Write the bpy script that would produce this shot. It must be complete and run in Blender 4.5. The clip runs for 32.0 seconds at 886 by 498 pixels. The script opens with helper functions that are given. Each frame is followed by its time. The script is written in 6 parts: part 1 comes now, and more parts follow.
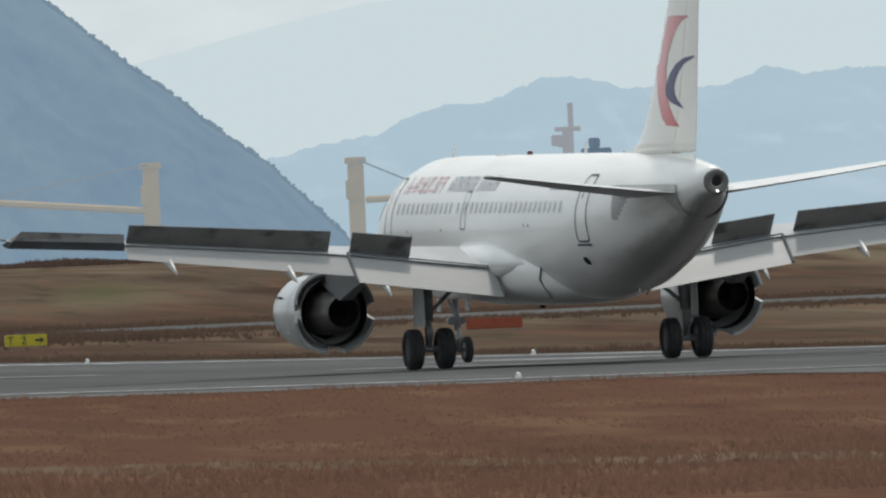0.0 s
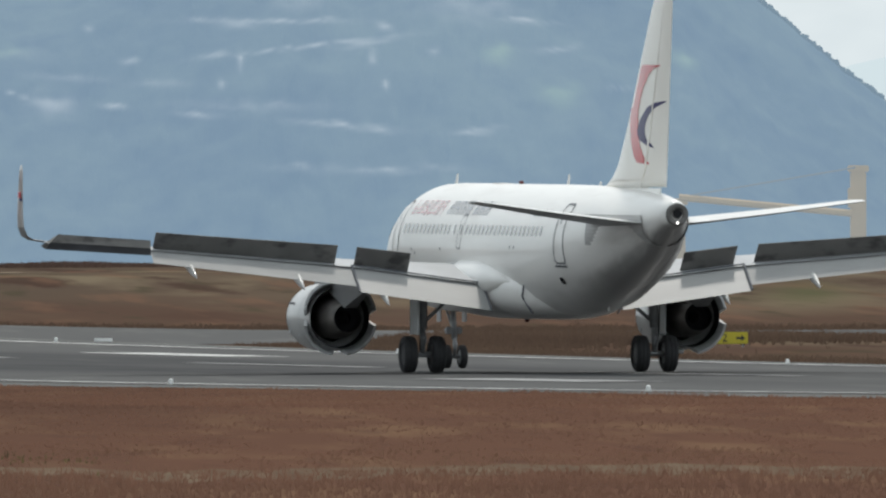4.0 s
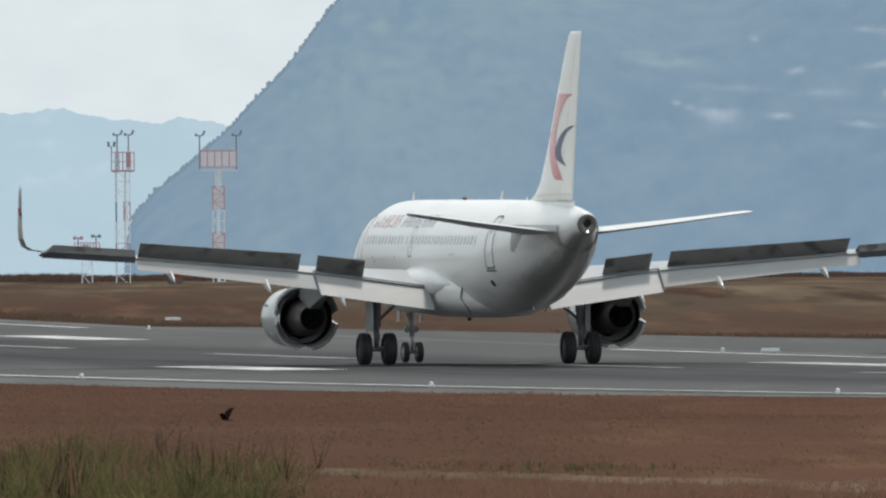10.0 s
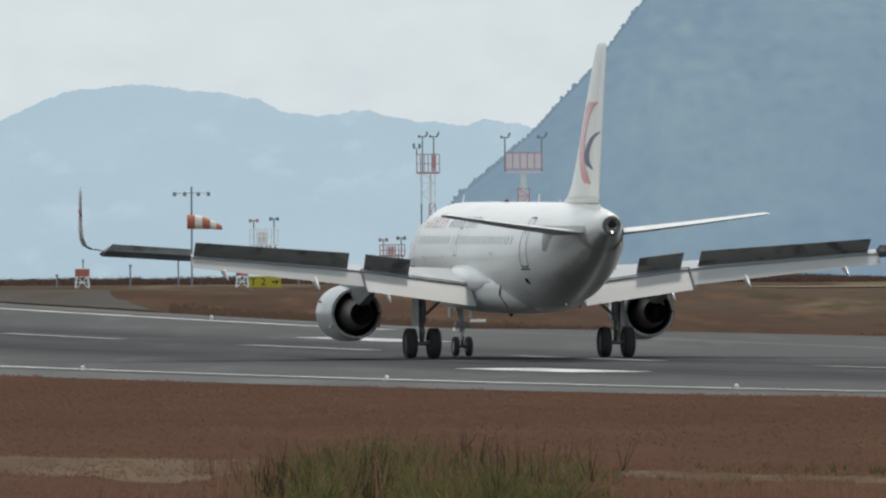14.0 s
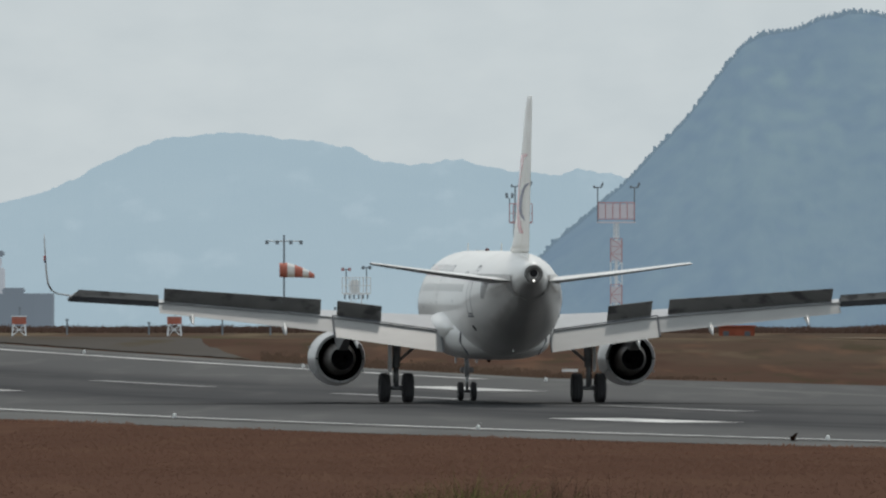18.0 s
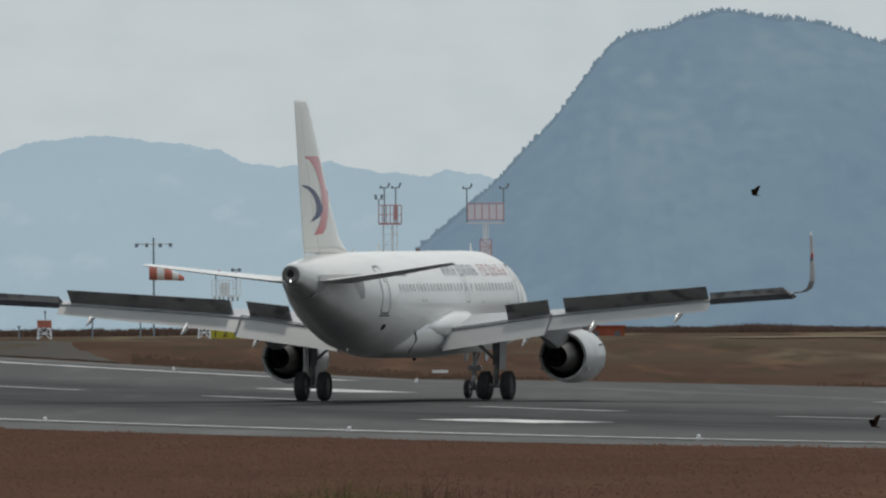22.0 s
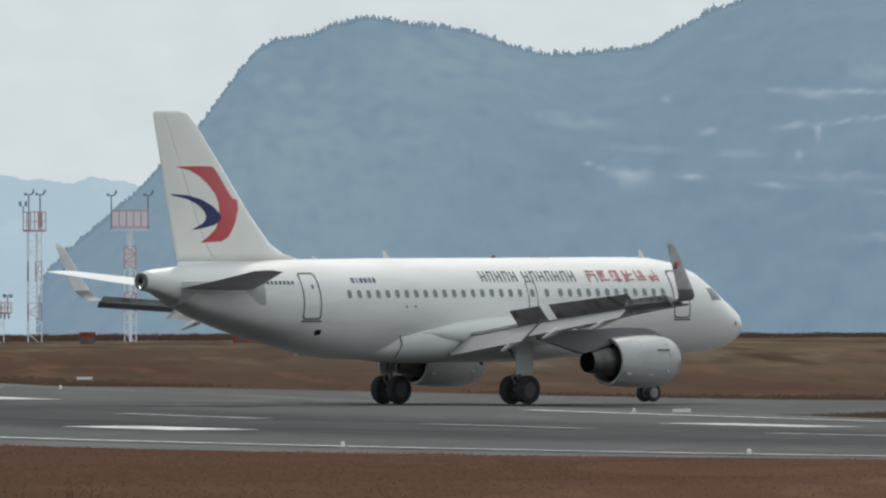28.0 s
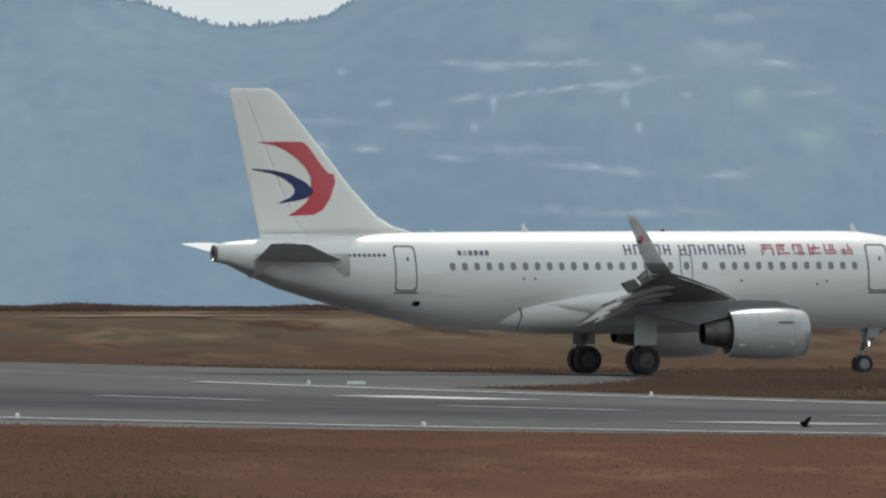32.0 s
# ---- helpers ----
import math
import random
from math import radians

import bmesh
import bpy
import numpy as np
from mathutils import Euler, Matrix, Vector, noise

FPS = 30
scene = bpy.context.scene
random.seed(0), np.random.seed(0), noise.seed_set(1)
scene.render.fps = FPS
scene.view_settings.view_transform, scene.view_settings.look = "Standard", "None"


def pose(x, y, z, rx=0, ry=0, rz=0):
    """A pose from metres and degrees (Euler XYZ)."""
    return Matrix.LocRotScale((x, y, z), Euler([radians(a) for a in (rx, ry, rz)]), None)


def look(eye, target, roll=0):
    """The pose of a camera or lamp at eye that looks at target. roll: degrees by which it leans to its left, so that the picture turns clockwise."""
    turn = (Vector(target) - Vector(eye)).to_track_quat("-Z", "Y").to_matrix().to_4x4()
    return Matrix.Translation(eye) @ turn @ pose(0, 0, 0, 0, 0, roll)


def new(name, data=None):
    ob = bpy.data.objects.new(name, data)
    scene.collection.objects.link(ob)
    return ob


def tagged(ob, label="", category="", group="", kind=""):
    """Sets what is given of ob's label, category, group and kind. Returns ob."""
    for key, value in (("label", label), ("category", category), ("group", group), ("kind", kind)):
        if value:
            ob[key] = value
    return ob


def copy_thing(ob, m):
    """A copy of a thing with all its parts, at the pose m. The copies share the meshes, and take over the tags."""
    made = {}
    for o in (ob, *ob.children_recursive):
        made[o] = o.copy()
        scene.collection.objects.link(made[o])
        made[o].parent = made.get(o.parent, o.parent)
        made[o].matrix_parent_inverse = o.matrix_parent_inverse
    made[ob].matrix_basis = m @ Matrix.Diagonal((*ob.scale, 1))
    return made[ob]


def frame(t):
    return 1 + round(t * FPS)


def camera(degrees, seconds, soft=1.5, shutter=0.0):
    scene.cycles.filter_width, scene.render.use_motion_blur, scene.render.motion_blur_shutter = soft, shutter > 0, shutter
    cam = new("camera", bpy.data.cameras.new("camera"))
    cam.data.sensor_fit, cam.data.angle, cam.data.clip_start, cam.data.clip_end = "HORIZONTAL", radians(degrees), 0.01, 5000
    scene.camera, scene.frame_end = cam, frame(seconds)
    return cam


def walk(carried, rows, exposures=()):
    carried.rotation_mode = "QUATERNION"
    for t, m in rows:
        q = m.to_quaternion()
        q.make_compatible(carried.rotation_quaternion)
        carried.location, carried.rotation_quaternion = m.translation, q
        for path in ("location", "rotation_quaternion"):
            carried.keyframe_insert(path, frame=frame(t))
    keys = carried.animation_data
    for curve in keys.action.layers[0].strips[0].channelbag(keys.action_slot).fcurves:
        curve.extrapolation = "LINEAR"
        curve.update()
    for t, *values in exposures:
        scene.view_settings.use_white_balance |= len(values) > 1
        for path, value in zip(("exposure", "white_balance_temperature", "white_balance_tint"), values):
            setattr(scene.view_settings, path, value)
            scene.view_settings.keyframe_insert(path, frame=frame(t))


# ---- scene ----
SECONDS = 32.0
EYE = (0.0, 0.0, 6.378)          # the camera stands on a bank beside the airfield
# seconds, heading, tilt, lean in degrees
PAN = [
    (0.0, -3.9972, -0.2286, 2.47),
    (0.5, -3.7608, -0.2336, 2.56),
    (1.0, -3.4875, -0.2368, 2.21),
    (1.5, -3.2315, -0.2003, 1.46),
    (2.0, -3.0667, -0.1642, 0.51),
    (2.5, -2.8836, -0.1567, 0.00),
    (3.0, -2.6971, -0.1711, 0.21),
    (3.5, -2.5342, -0.1941, 0.12),
    (5.5, -1.8611, -0.1754, 0.44),
    (6.0, -1.6847, -0.2043, 0.26),
    (6.5, -1.5373, -0.1986, 0.37),
    (7.0, -1.4303, -0.1415, 0.48),
    (7.5, -1.3439, -0.1249, 0.47),
    (8.0, -1.2422, -0.0979, 0.37),
    (8.5, -1.1157, -0.1170, 0.21),
    (9.0, -0.9951, -0.1399, 0.49),
    (9.5, -0.8897, -0.1685, 0.34),
    (10.0, -0.8166, -0.1611, 0.37),
    (10.5, -0.7109, -0.1326, 0.19),
    (11.0, -0.6033, -0.1651, 0.13),
    (11.5, -0.4704, -0.1553, 0.16),
    (12.0, -0.3686, -0.1693, -0.03),
    (12.5, -0.3149, -0.1628, -0.36),
    (13.0, -0.2470, -0.1470, -0.29),
    (13.5, -0.1726, -0.1477, -0.03),
    (14.0, -0.1101, -0.1521, 0.30),
    (14.5, -0.1762, -0.1335, 0.35),
    (16.5, 0.0032, -0.1440, 0.46),
    (17.0, 0.0144, -0.1424, 0.16),
    (17.5, 0.0366, -0.0849, -0.19),
    (18.0, 0.1042, -0.0373, -0.02),
    (18.5, 0.1513, -0.0178, -0.10),
    (19.0, -0.0000, -0.0543, 0.00),
    (19.5, -0.0469, -0.0519, 0.02),
    (20.0, -0.0431, -0.0477, 0.35),
    (20.5, 0.0196, -0.0175, 0.40),
    (21.0, -0.0129, 0.0199, 0.49),
    (21.5, -0.1206, 0.0034, 0.51),
    (22.0, -0.1980, -0.0349, 0.36),
    (22.5, -0.2389, -0.0341, 0.34),
    (23.0, -0.2553, -0.0321, 0.15),
    (23.5, -0.3127, -0.0471, -0.20),
    (24.0, -0.4048, -0.0446, -0.37),
    (24.5, -0.4949, -0.0568, -0.43),
    (25.0, -0.5336, -0.0461, -0.23),
    (25.5, -0.5934, 0.0020, 0.02),
    (27.5, -0.9491, -0.0468, 0.16),
    (28.0, -1.0209, -0.0227, 0.27),
    (28.5, -1.2034, -0.0031, 0.19),
    (29.0, -1.3813, -0.0339, 0.13),
    (29.5, -1.5260, -0.0527, 0.38),
    (30.0, -1.6349, -0.0628, 0.27),
    (30.5, -1.6613, -0.0707, 0.30),
    (31.0, -1.6754, -0.0541, 0.14),
    (31.5, -1.6984, -0.0743, 0.10),
    (32.0, -1.7728, -0.0898, 0.12),
]
cam = camera(2.05, SECONDS, soft=2.3)
walk(cam, [(t, pose(*EYE, 90 + tilt, lean, yaw)) for t, yaw, tilt, lean in PAN],
     exposures=((0, 0.05), (2, 0.13), (3, 0.18), (6, 0.26), (8, 0.38), (9, 0.28), (12, 0.14), (14, 0.08), (17, -0.02), (19, -0.30), (20, -0.20), (21, -0.30), (22, -0.28), (23, -0.20), (25, -0.08), (28, 0.03), (29, 0.0), (30, 0.03), (31, 0.06), (32, 0.06)))


# ---- world and light ----
SUN_TURN, SUN_HEIGHT = 12.0, 58.0     # degrees: right of the view's axis, above the horizon
world = bpy.data.worlds.new("sky")
scene.world = world
world.use_nodes = True
wn = world.node_tree.nodes
sky = wn.new("ShaderNodeTexSky")
sky.sky_type, sky.sun_disc = "NISHITA", False
sky.sun_elevation, sky.sun_rotation = radians(SUN_HEIGHT), radians(SUN_TURN)
sky.air_density, sky.dust_density, sky.ozone_density = 1.0, 6.0, 1.0
haze = wn.new("ShaderNodeMixRGB")
haze.inputs["Fac"].default_value = 0.82
haze.inputs["Color2"].default_value = (7.3, 8.1, 8.4, 1)
# thin uneven cloud
cloud, cloud_map, cloud_at = wn.new("ShaderNodeTexNoise"), wn.new("ShaderNodeMapping"), wn.new("ShaderNodeTexCoord")
cloud_map.inputs["Scale"].default_value = (55, 55, 110)
cloud.inputs["Detail"].default_value = 3
world.node_tree.links.new(cloud_at.outputs["Generated"], cloud_map.inputs["Vector"])
world.node_tree.links.new(cloud_map.outputs["Vector"], cloud.inputs["Vector"])
veil = wn.new("ShaderNodeValToRGB")
veil.color_ramp.elements[0].position, veil.color_ramp.elements[1].position = 0.3, 0.7
veil.color_ramp.elements[0].color, veil.color_ramp.elements[1].color = (0.93, 0.94, 0.95, 1), (1, 1, 1, 1)
thin = wn.new("ShaderNodeMixRGB")
thin.blend_type = "MULTIPLY"
thin.inputs["Fac"].default_value = 1.0
thin.inputs["Color1"].default_value = (7.55, 8.32, 8.6, 1)
world.node_tree.links.new(cloud.outputs["Fac"], veil.inputs["Fac"])
world.node_tree.links.new(veil.outputs["Color"], thin.inputs["Color2"])
# the veil is brighter on the sun's side of the sky than opposite it
sunward, veil_fall, side_mix = wn.new("ShaderNodeVectorMath"), wn.new("ShaderNodeMapRange"), wn.new("ShaderNodeMixRGB")
sunward.operation, side_mix.blend_type = "DOT_PRODUCT", "MULTIPLY"
sunward.inputs[1].default_value = (math.sin(radians(SUN_TURN)), math.cos(radians(SUN_TURN)), 0)
veil_fall.inputs["From Min"].default_value, veil_fall.inputs["To Min"].default_value, veil_fall.inputs["To Max"].default_value = -1, 0.92, 1.0
side_mix.inputs["Fac"].default_value = 1.0
world.node_tree.links.new(cloud_at.outputs["Generated"], sunward.inputs[0])
world.node_tree.links.new(sunward.outputs["Value"], veil_fall.inputs["Value"])
world.node_tree.links.new(veil_fall.outputs[0], side_mix.inputs["Color2"])
world.node_tree.links.new(thin.outputs["Color"], side_mix.inputs["Color1"])
world.node_tree.links.new(side_mix.outputs["Color"], haze.inputs["Color2"])
world.node_tree.links.new(sky.outputs["Color"], haze.inputs["Color1"])
world.node_tree.links.new(haze.outputs["Color"], wn["Background"].inputs["Color"])
wn["Background"].inputs["Strength"].default_value = 0.104
sun = new("sun", bpy.data.lights.new("sun", "SUN"))
sun.data.energy, sun.data.angle, sun.data.color = 1.6, radians(4.0), (1.0, 0.95, 0.88)
sun.matrix_world = look((0, 0, 0), (-math.sin(radians(SUN_TURN)) * math.cos(radians(SUN_HEIGHT)),
                                    -math.cos(radians(SUN_TURN)) * math.cos(radians(SUN_HEIGHT)), -math.sin(radians(SUN_HEIGHT))))


# ---- materials ----
def material(name, color, rough=0.6, metal=0.0, vary=0.12, scale=3.0, bump=0.0, bump_scale=40.0, stretch=(1, 1, 1),
             second=None, glow=None, glow_strength=0.0, coat=0.0, gloss=0.5, island=0.0, thin=0.0, ior=1.5):
    """Base colour varied at two scales, towards a second colour where one is given."""
    m = bpy.data.materials.new(name)
    m.use_nodes = True
    n, l = m.node_tree.nodes, m.node_tree.links
    b = n["Principled BSDF"]
    b.inputs["Roughness"].default_value, b.inputs["Metallic"].default_value = rough, metal
    b.inputs["Coat Weight"].default_value, b.inputs["Specular IOR Level"].default_value, b.inputs["Coat IOR"].default_value = coat, gloss, ior
    b.inputs["Coat Roughness"].default_value = 0.16
    coord = n.new("ShaderNodeTexCoord")
    mapping = n.new("ShaderNodeMapping")
    mapping.inputs["Scale"].default_value = stretch
    l.new(coord.outputs["Object"], mapping.inputs["Vector"])
    broad, fine = n.new("ShaderNodeTexNoise"), n.new("ShaderNodeTexNoise")
    broad.inputs["Scale"].default_value, broad.inputs["Detail"].default_value = scale * 0.18, 3
    fine.inputs["Scale"].default_value, fine.inputs["Detail"].default_value = scale, 5
    l.new(mapping.outputs["Vector"], broad.inputs["Vector"])
    l.new(mapping.outputs["Vector"], fine.inputs["Vector"])
    both = n.new("ShaderNodeMath")
    both.operation = "MULTIPLY_ADD"
    both.inputs[1].default_value = 0.5
    half = n.new("ShaderNodeMath")
    half.operation = "MULTIPLY"
    half.inputs[1].default_value = 0.5
    l.new(fine.outputs["Fac"], half.inputs[0])
    l.new(broad.outputs["Fac"], both.inputs[0])
    l.new(half.outputs[0], both.inputs[2])
    ramp = n.new("ShaderNodeValToRGB")
    ramp.color_ramp.elements[0].position, ramp.color_ramp.elements[1].position = 0.36, 0.64
    dark = tuple(c * (1 - vary) for c in color) if second is None else second
    light = tuple(min(1, c * (1 + vary)) for c in color) if second is None else color
    ramp.color_ramp.elements[0].color = (*dark, 1)
    ramp.color_ramp.elements[1].color = (*light, 1)
    l.new(both.outputs[0], ramp.inputs["Fac"])
    out = ramp.outputs["Color"]
    if island:
        info, hsv, rng = n.new("ShaderNodeNewGeometry"), n.new("ShaderNodeHueSaturation"), n.new("ShaderNodeMapRange")
        rng.inputs["To Min"].default_value, rng.inputs["To Max"].default_value = 1 - island, 1 + island
        l.new(info.outputs["Random Per Island"], rng.inputs["Value"])
        l.new(rng.outputs[0], hsv.inputs["Value"])
        l.new(out, hsv.inputs["Color"])
        out = hsv.outputs["Color"]
    l.new(out, b.inputs["Base Color"])
    if bump:
        grain = n.new("ShaderNodeTexNoise")
        grain.inputs["Scale"].default_value, grain.inputs["Detail"].default_value = bump_scale, 4
        l.new(mapping.outputs["Vector"], grain.inputs["Vector"])
        bp = n.new("ShaderNodeBump")
        bp.inputs["Strength"].default_value, bp.inputs["Distance"].default_value = bump, 0.02
        l.new(grain.outputs["Fac"], bp.inputs["Height"])
        l.new(bp.outputs["Normal"], b.inputs["Normal"])
    if thin:
        # leaves let part of the light through
        leaf, mix = n.new("ShaderNodeBsdfTranslucent"), n.new("ShaderNodeMixShader")
        mix.inputs["Fac"].default_value = thin
        l.new(out, leaf.inputs["Color"])
        l.new(b.outputs[0], mix.inputs[1])
        l.new(leaf.outputs[0], mix.inputs[2])
        l.new(mix.outputs[0], n["Material Output"].inputs["Surface"])
    if glow:
        b.inputs["Emission Color"].default_value, b.inputs["Emission Strength"].default_value = (*glow, 1), glow_strength
    return m


def layer(mat, tint, size, low, high, share=1.0, detail=3, shift=0.0):
    """Lay another tint over a material's colour, in blotches of that size in metres."""
    n, l = mat.node_tree.nodes, mat.node_tree.links
    base = n["Principled BSDF"].inputs["Base Color"]
    coord, mapping, spots = n.new("ShaderNodeTexCoord"), n.new("ShaderNodeMapping"), n.new("ShaderNodeTexNoise")
    rng, blend = n.new("ShaderNodeMapRange"), n.new("ShaderNodeMixRGB")
    mapping.inputs["Scale"].default_value = tuple(1 / k for k in size)
    mapping.inputs["Location"].default_value = (shift, shift * 0.7, 0)
    spots.inputs["Scale"].default_value, spots.inputs["Detail"].default_value = 1.0, detail
    rng.interpolation_type = "SMOOTHSTEP"
    rng.inputs["From Min"].default_value, rng.inputs["From Max"].default_value, rng.inputs["To Max"].default_value = low, high, share
    blend.inputs["Color2"].default_value = (*tint, 1)
    l.new(coord.outputs["Object"], mapping.inputs["Vector"])
    l.new(mapping.outputs["Vector"], spots.inputs["Vector"])
    l.new(spots.outputs["Fac"], rng.inputs["Value"])
    l.new(rng.outputs[0], blend.inputs["Fac"])
    l.new(base.links[0].from_socket, blend.inputs["Color1"])
    l.new(blend.outputs["Color"], base)
    if "Translucent BSDF" in n:
        l.new(blend.outputs["Color"], n["Translucent BSDF"].inputs["Color"])
    return mat


def marked(mat, attribute, tint):
    """Blend towards a tint where the mesh carries that attribute."""
    n, l = mat.node_tree.nodes, mat.node_tree.links
    base = n["Principled BSDF"].inputs["Base Color"]
    attr, blend = n.new("ShaderNodeAttribute"), n.new("ShaderNodeMixRGB")
    attr.attribute_name, blend.inputs["Color2"].default_value = attribute, (*tint, 1)
    l.new(base.links[0].from_socket, blend.inputs["Color1"])
    l.new(attr.outputs["Fac"], blend.inputs["Fac"])
    l.new(blend.outputs["Color"], base)
    return mat


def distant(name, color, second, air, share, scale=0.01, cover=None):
    """Distant land or objects: own colour, with lit air before it added as glow."""
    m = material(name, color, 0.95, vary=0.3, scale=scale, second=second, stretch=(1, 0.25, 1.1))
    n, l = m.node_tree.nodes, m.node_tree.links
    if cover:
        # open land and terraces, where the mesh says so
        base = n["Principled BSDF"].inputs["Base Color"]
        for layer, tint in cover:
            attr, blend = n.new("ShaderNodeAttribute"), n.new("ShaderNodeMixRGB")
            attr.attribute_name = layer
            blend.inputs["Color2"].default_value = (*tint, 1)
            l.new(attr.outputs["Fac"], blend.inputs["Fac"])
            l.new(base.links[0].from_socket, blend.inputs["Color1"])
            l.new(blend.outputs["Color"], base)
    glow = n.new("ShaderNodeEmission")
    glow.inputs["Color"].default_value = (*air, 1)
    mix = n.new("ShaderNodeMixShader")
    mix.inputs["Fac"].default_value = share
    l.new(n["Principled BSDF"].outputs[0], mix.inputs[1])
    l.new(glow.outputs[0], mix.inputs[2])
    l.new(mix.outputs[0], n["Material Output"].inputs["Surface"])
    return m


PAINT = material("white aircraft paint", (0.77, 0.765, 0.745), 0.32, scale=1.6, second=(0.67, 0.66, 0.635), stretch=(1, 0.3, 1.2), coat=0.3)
HULL = material("white hull paint with soot, darker underneath", (0.80, 0.795, 0.77), 0.36, scale=1.6, second=(0.77, 0.76, 0.735), stretch=(1, 0.3, 1.2), coat=0.36)
HULL.node_tree.nodes["Principled BSDF"].inputs["Coat Roughness"].default_value = 0.09
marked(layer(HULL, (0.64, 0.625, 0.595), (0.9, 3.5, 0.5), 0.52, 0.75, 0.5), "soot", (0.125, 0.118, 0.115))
NACELLE = material("light grey cowl paint", (0.51, 0.515, 0.51), 0.3, scale=2.0, second=(0.36, 0.36, 0.355), stretch=(1, 0.4, 1), coat=0.4)
TIPGREY = material("grey wing tip paint", (0.46, 0.46, 0.46), 0.35, vary=0.3, scale=1.5, coat=0.3)
TIPLIGHT = material("pale wing tip paint", (0.62, 0.62, 0.61), 0.35, vary=0.1, scale=1.5, coat=0.3)
TAILPIPE = material("grey brown exhaust ring", (0.15, 0.145, 0.138), 0.7, vary=0.25, scale=5, gloss=0.2)
PAINT_FIN = material("cream white fin paint", (0.85, 0.84, 0.79), 0.32, vary=0.03, scale=0.8, coat=0.25)
GREY = material("light grey paint", (0.55, 0.56, 0.56), 0.4, vary=0.08, scale=2.0)
PLATE = material("scuffed grey plate", (0.50, 0.50, 0.49), 0.45, scale=1.2, second=(0.36, 0.355, 0.35), stretch=(1, 0.4, 1))
# wing grey darkened to stand for shade below the wings and on pylons
UNDERSHADE = material("wing grey with underside shade", (0.20, 0.203, 0.208), 0.5, vary=0.2, scale=1.2, stretch=(1, 0.3, 1))
# grey that paints in the shade under the white tailplane
TAILSHADE = material("tailplane grey with underside shade", (0.26, 0.265, 0.27), 0.4, vary=0.12, scale=1.2, stretch=(1, 0.3, 1))
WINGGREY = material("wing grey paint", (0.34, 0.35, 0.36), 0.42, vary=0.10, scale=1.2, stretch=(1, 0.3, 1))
FLAP = material("flap grey paint", (0.285, 0.288, 0.283), 0.45, vary=0.12, scale=1.1, stretch=(0.4, 1, 1))
SPOILER = layer(material("stained grey spoiler", (0.225, 0.22, 0.21), 0.65, scale=1.1, second=(0.165, 0.16, 0.155), gloss=0.2), (0.07, 0.068, 0.068), (0.9, 0.8, 0.5), 0.5, 0.68, 0.85)
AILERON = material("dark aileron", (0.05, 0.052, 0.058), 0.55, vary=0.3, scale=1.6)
BAREMETAL = material("bare nacelle metal", (0.42, 0.42, 0.43), 0.4, 0.7, vary=0.12, scale=2.5)
HOTMETAL = material("heat-stained nozzle metal", (0.15, 0.14, 0.132), 0.42, 0.7, vary=0.35, scale=2.5)
# black for hoses, and for the darkness inside ducts and openings
DEEP_BLACK = material("deep dull black", (0.016, 0.016, 0.018), 0.8, vary=0.4, scale=3, gloss=0.2)
STRUT = material("landing gear grey", (0.26, 0.265, 0.27), 0.45, 0.2, vary=0.2, scale=5)
CHROME = material("oleo chrome", (0.75, 0.75, 0.76), 0.15, 1.0, vary=0.05)
RUBBER = material("tyre rubber", (0.036, 0.036, 0.038), 0.85, vary=0.3, scale=8, bump=0.3, bump_scale=60)
HUB = material("wheel hub metal", (0.085, 0.085, 0.09), 0.5, 0.3, vary=0.2, scale=6)
GLASS_DARK = material("dark cabin glass", (0.045, 0.049, 0.057), 0.06, vary=0.2, coat=1.0, ior=2.15)
COCKPIT_GLASS = material("dark cockpit glass", (0.03, 0.034, 0.04), 0.08, vary=0.2, coat=0.6, ior=1.5)
LINE = material("dark grey outline", (0.10, 0.105, 0.12), 0.6, vary=0.15)
SEAM = material("panel seam grey", (0.42, 0.43, 0.44), 0.6, vary=0.1)
RED = material("livery red", (0.56, 0.04, 0.055), 0.28, vary=0.06, coat=0.9, ior=1.6)
BLUE = material("livery navy", (0.016, 0.024, 0.12), 0.35, vary=0.06, coat=0.35)
NAVY_TEXT = material("navy title paint", (0.045, 0.055, 0.105), 0.2, vary=0.06, coat=0.9, ior=1.7)
RED_TEXT = material("red title paint", (0.40, 0.03, 0.045), 0.16, vary=0.06, coat=1.0, ior=1.9)
LAMP_WHITE = material("white lamp glass", (0.9, 0.9, 0.9), 0.2, glow=(1, 0.97, 0.9), glow_strength=3.0)
LAMP_RED = material("red beacon glass", (0.10, 0.02, 0.02), 0.2, vary=0.05)

ASPHALT = material("worn runway asphalt", (0.122, 0.122, 0.121), 0.95, scale=0.12, second=(0.106, 0.106, 0.107), bump=0.3, bump_scale=30,
                   stretch=(1, 0.06, 1), gloss=0.0)
marked(layer(ASPHALT, (0.142, 0.141, 0.138), (2.0, 26, 1), 0.5, 0.68, 0.6, 4), "rubber", (0.050, 0.051, 0.054))
SHOULDER = material("pale asphalt shoulder", (0.165, 0.165, 0.160), 0.95, scale=0.3, second=(0.115, 0.116, 0.114), bump=0.3, stretch=(1, 0.08, 1), gloss=0.0)
WHITE_MARK = material("worn white runway paint", (0.64, 0.64, 0.62), 0.8, scale=0.9, second=(0.36, 0.36, 0.35), stretch=(1, 0.15, 1), gloss=0.1)
THIN_MARK = material("faded white runway paint", (0.34, 0.34, 0.335), 0.8, scale=0.9, second=(0.20, 0.20, 0.20), stretch=(1, 0.15, 1), gloss=0.1)
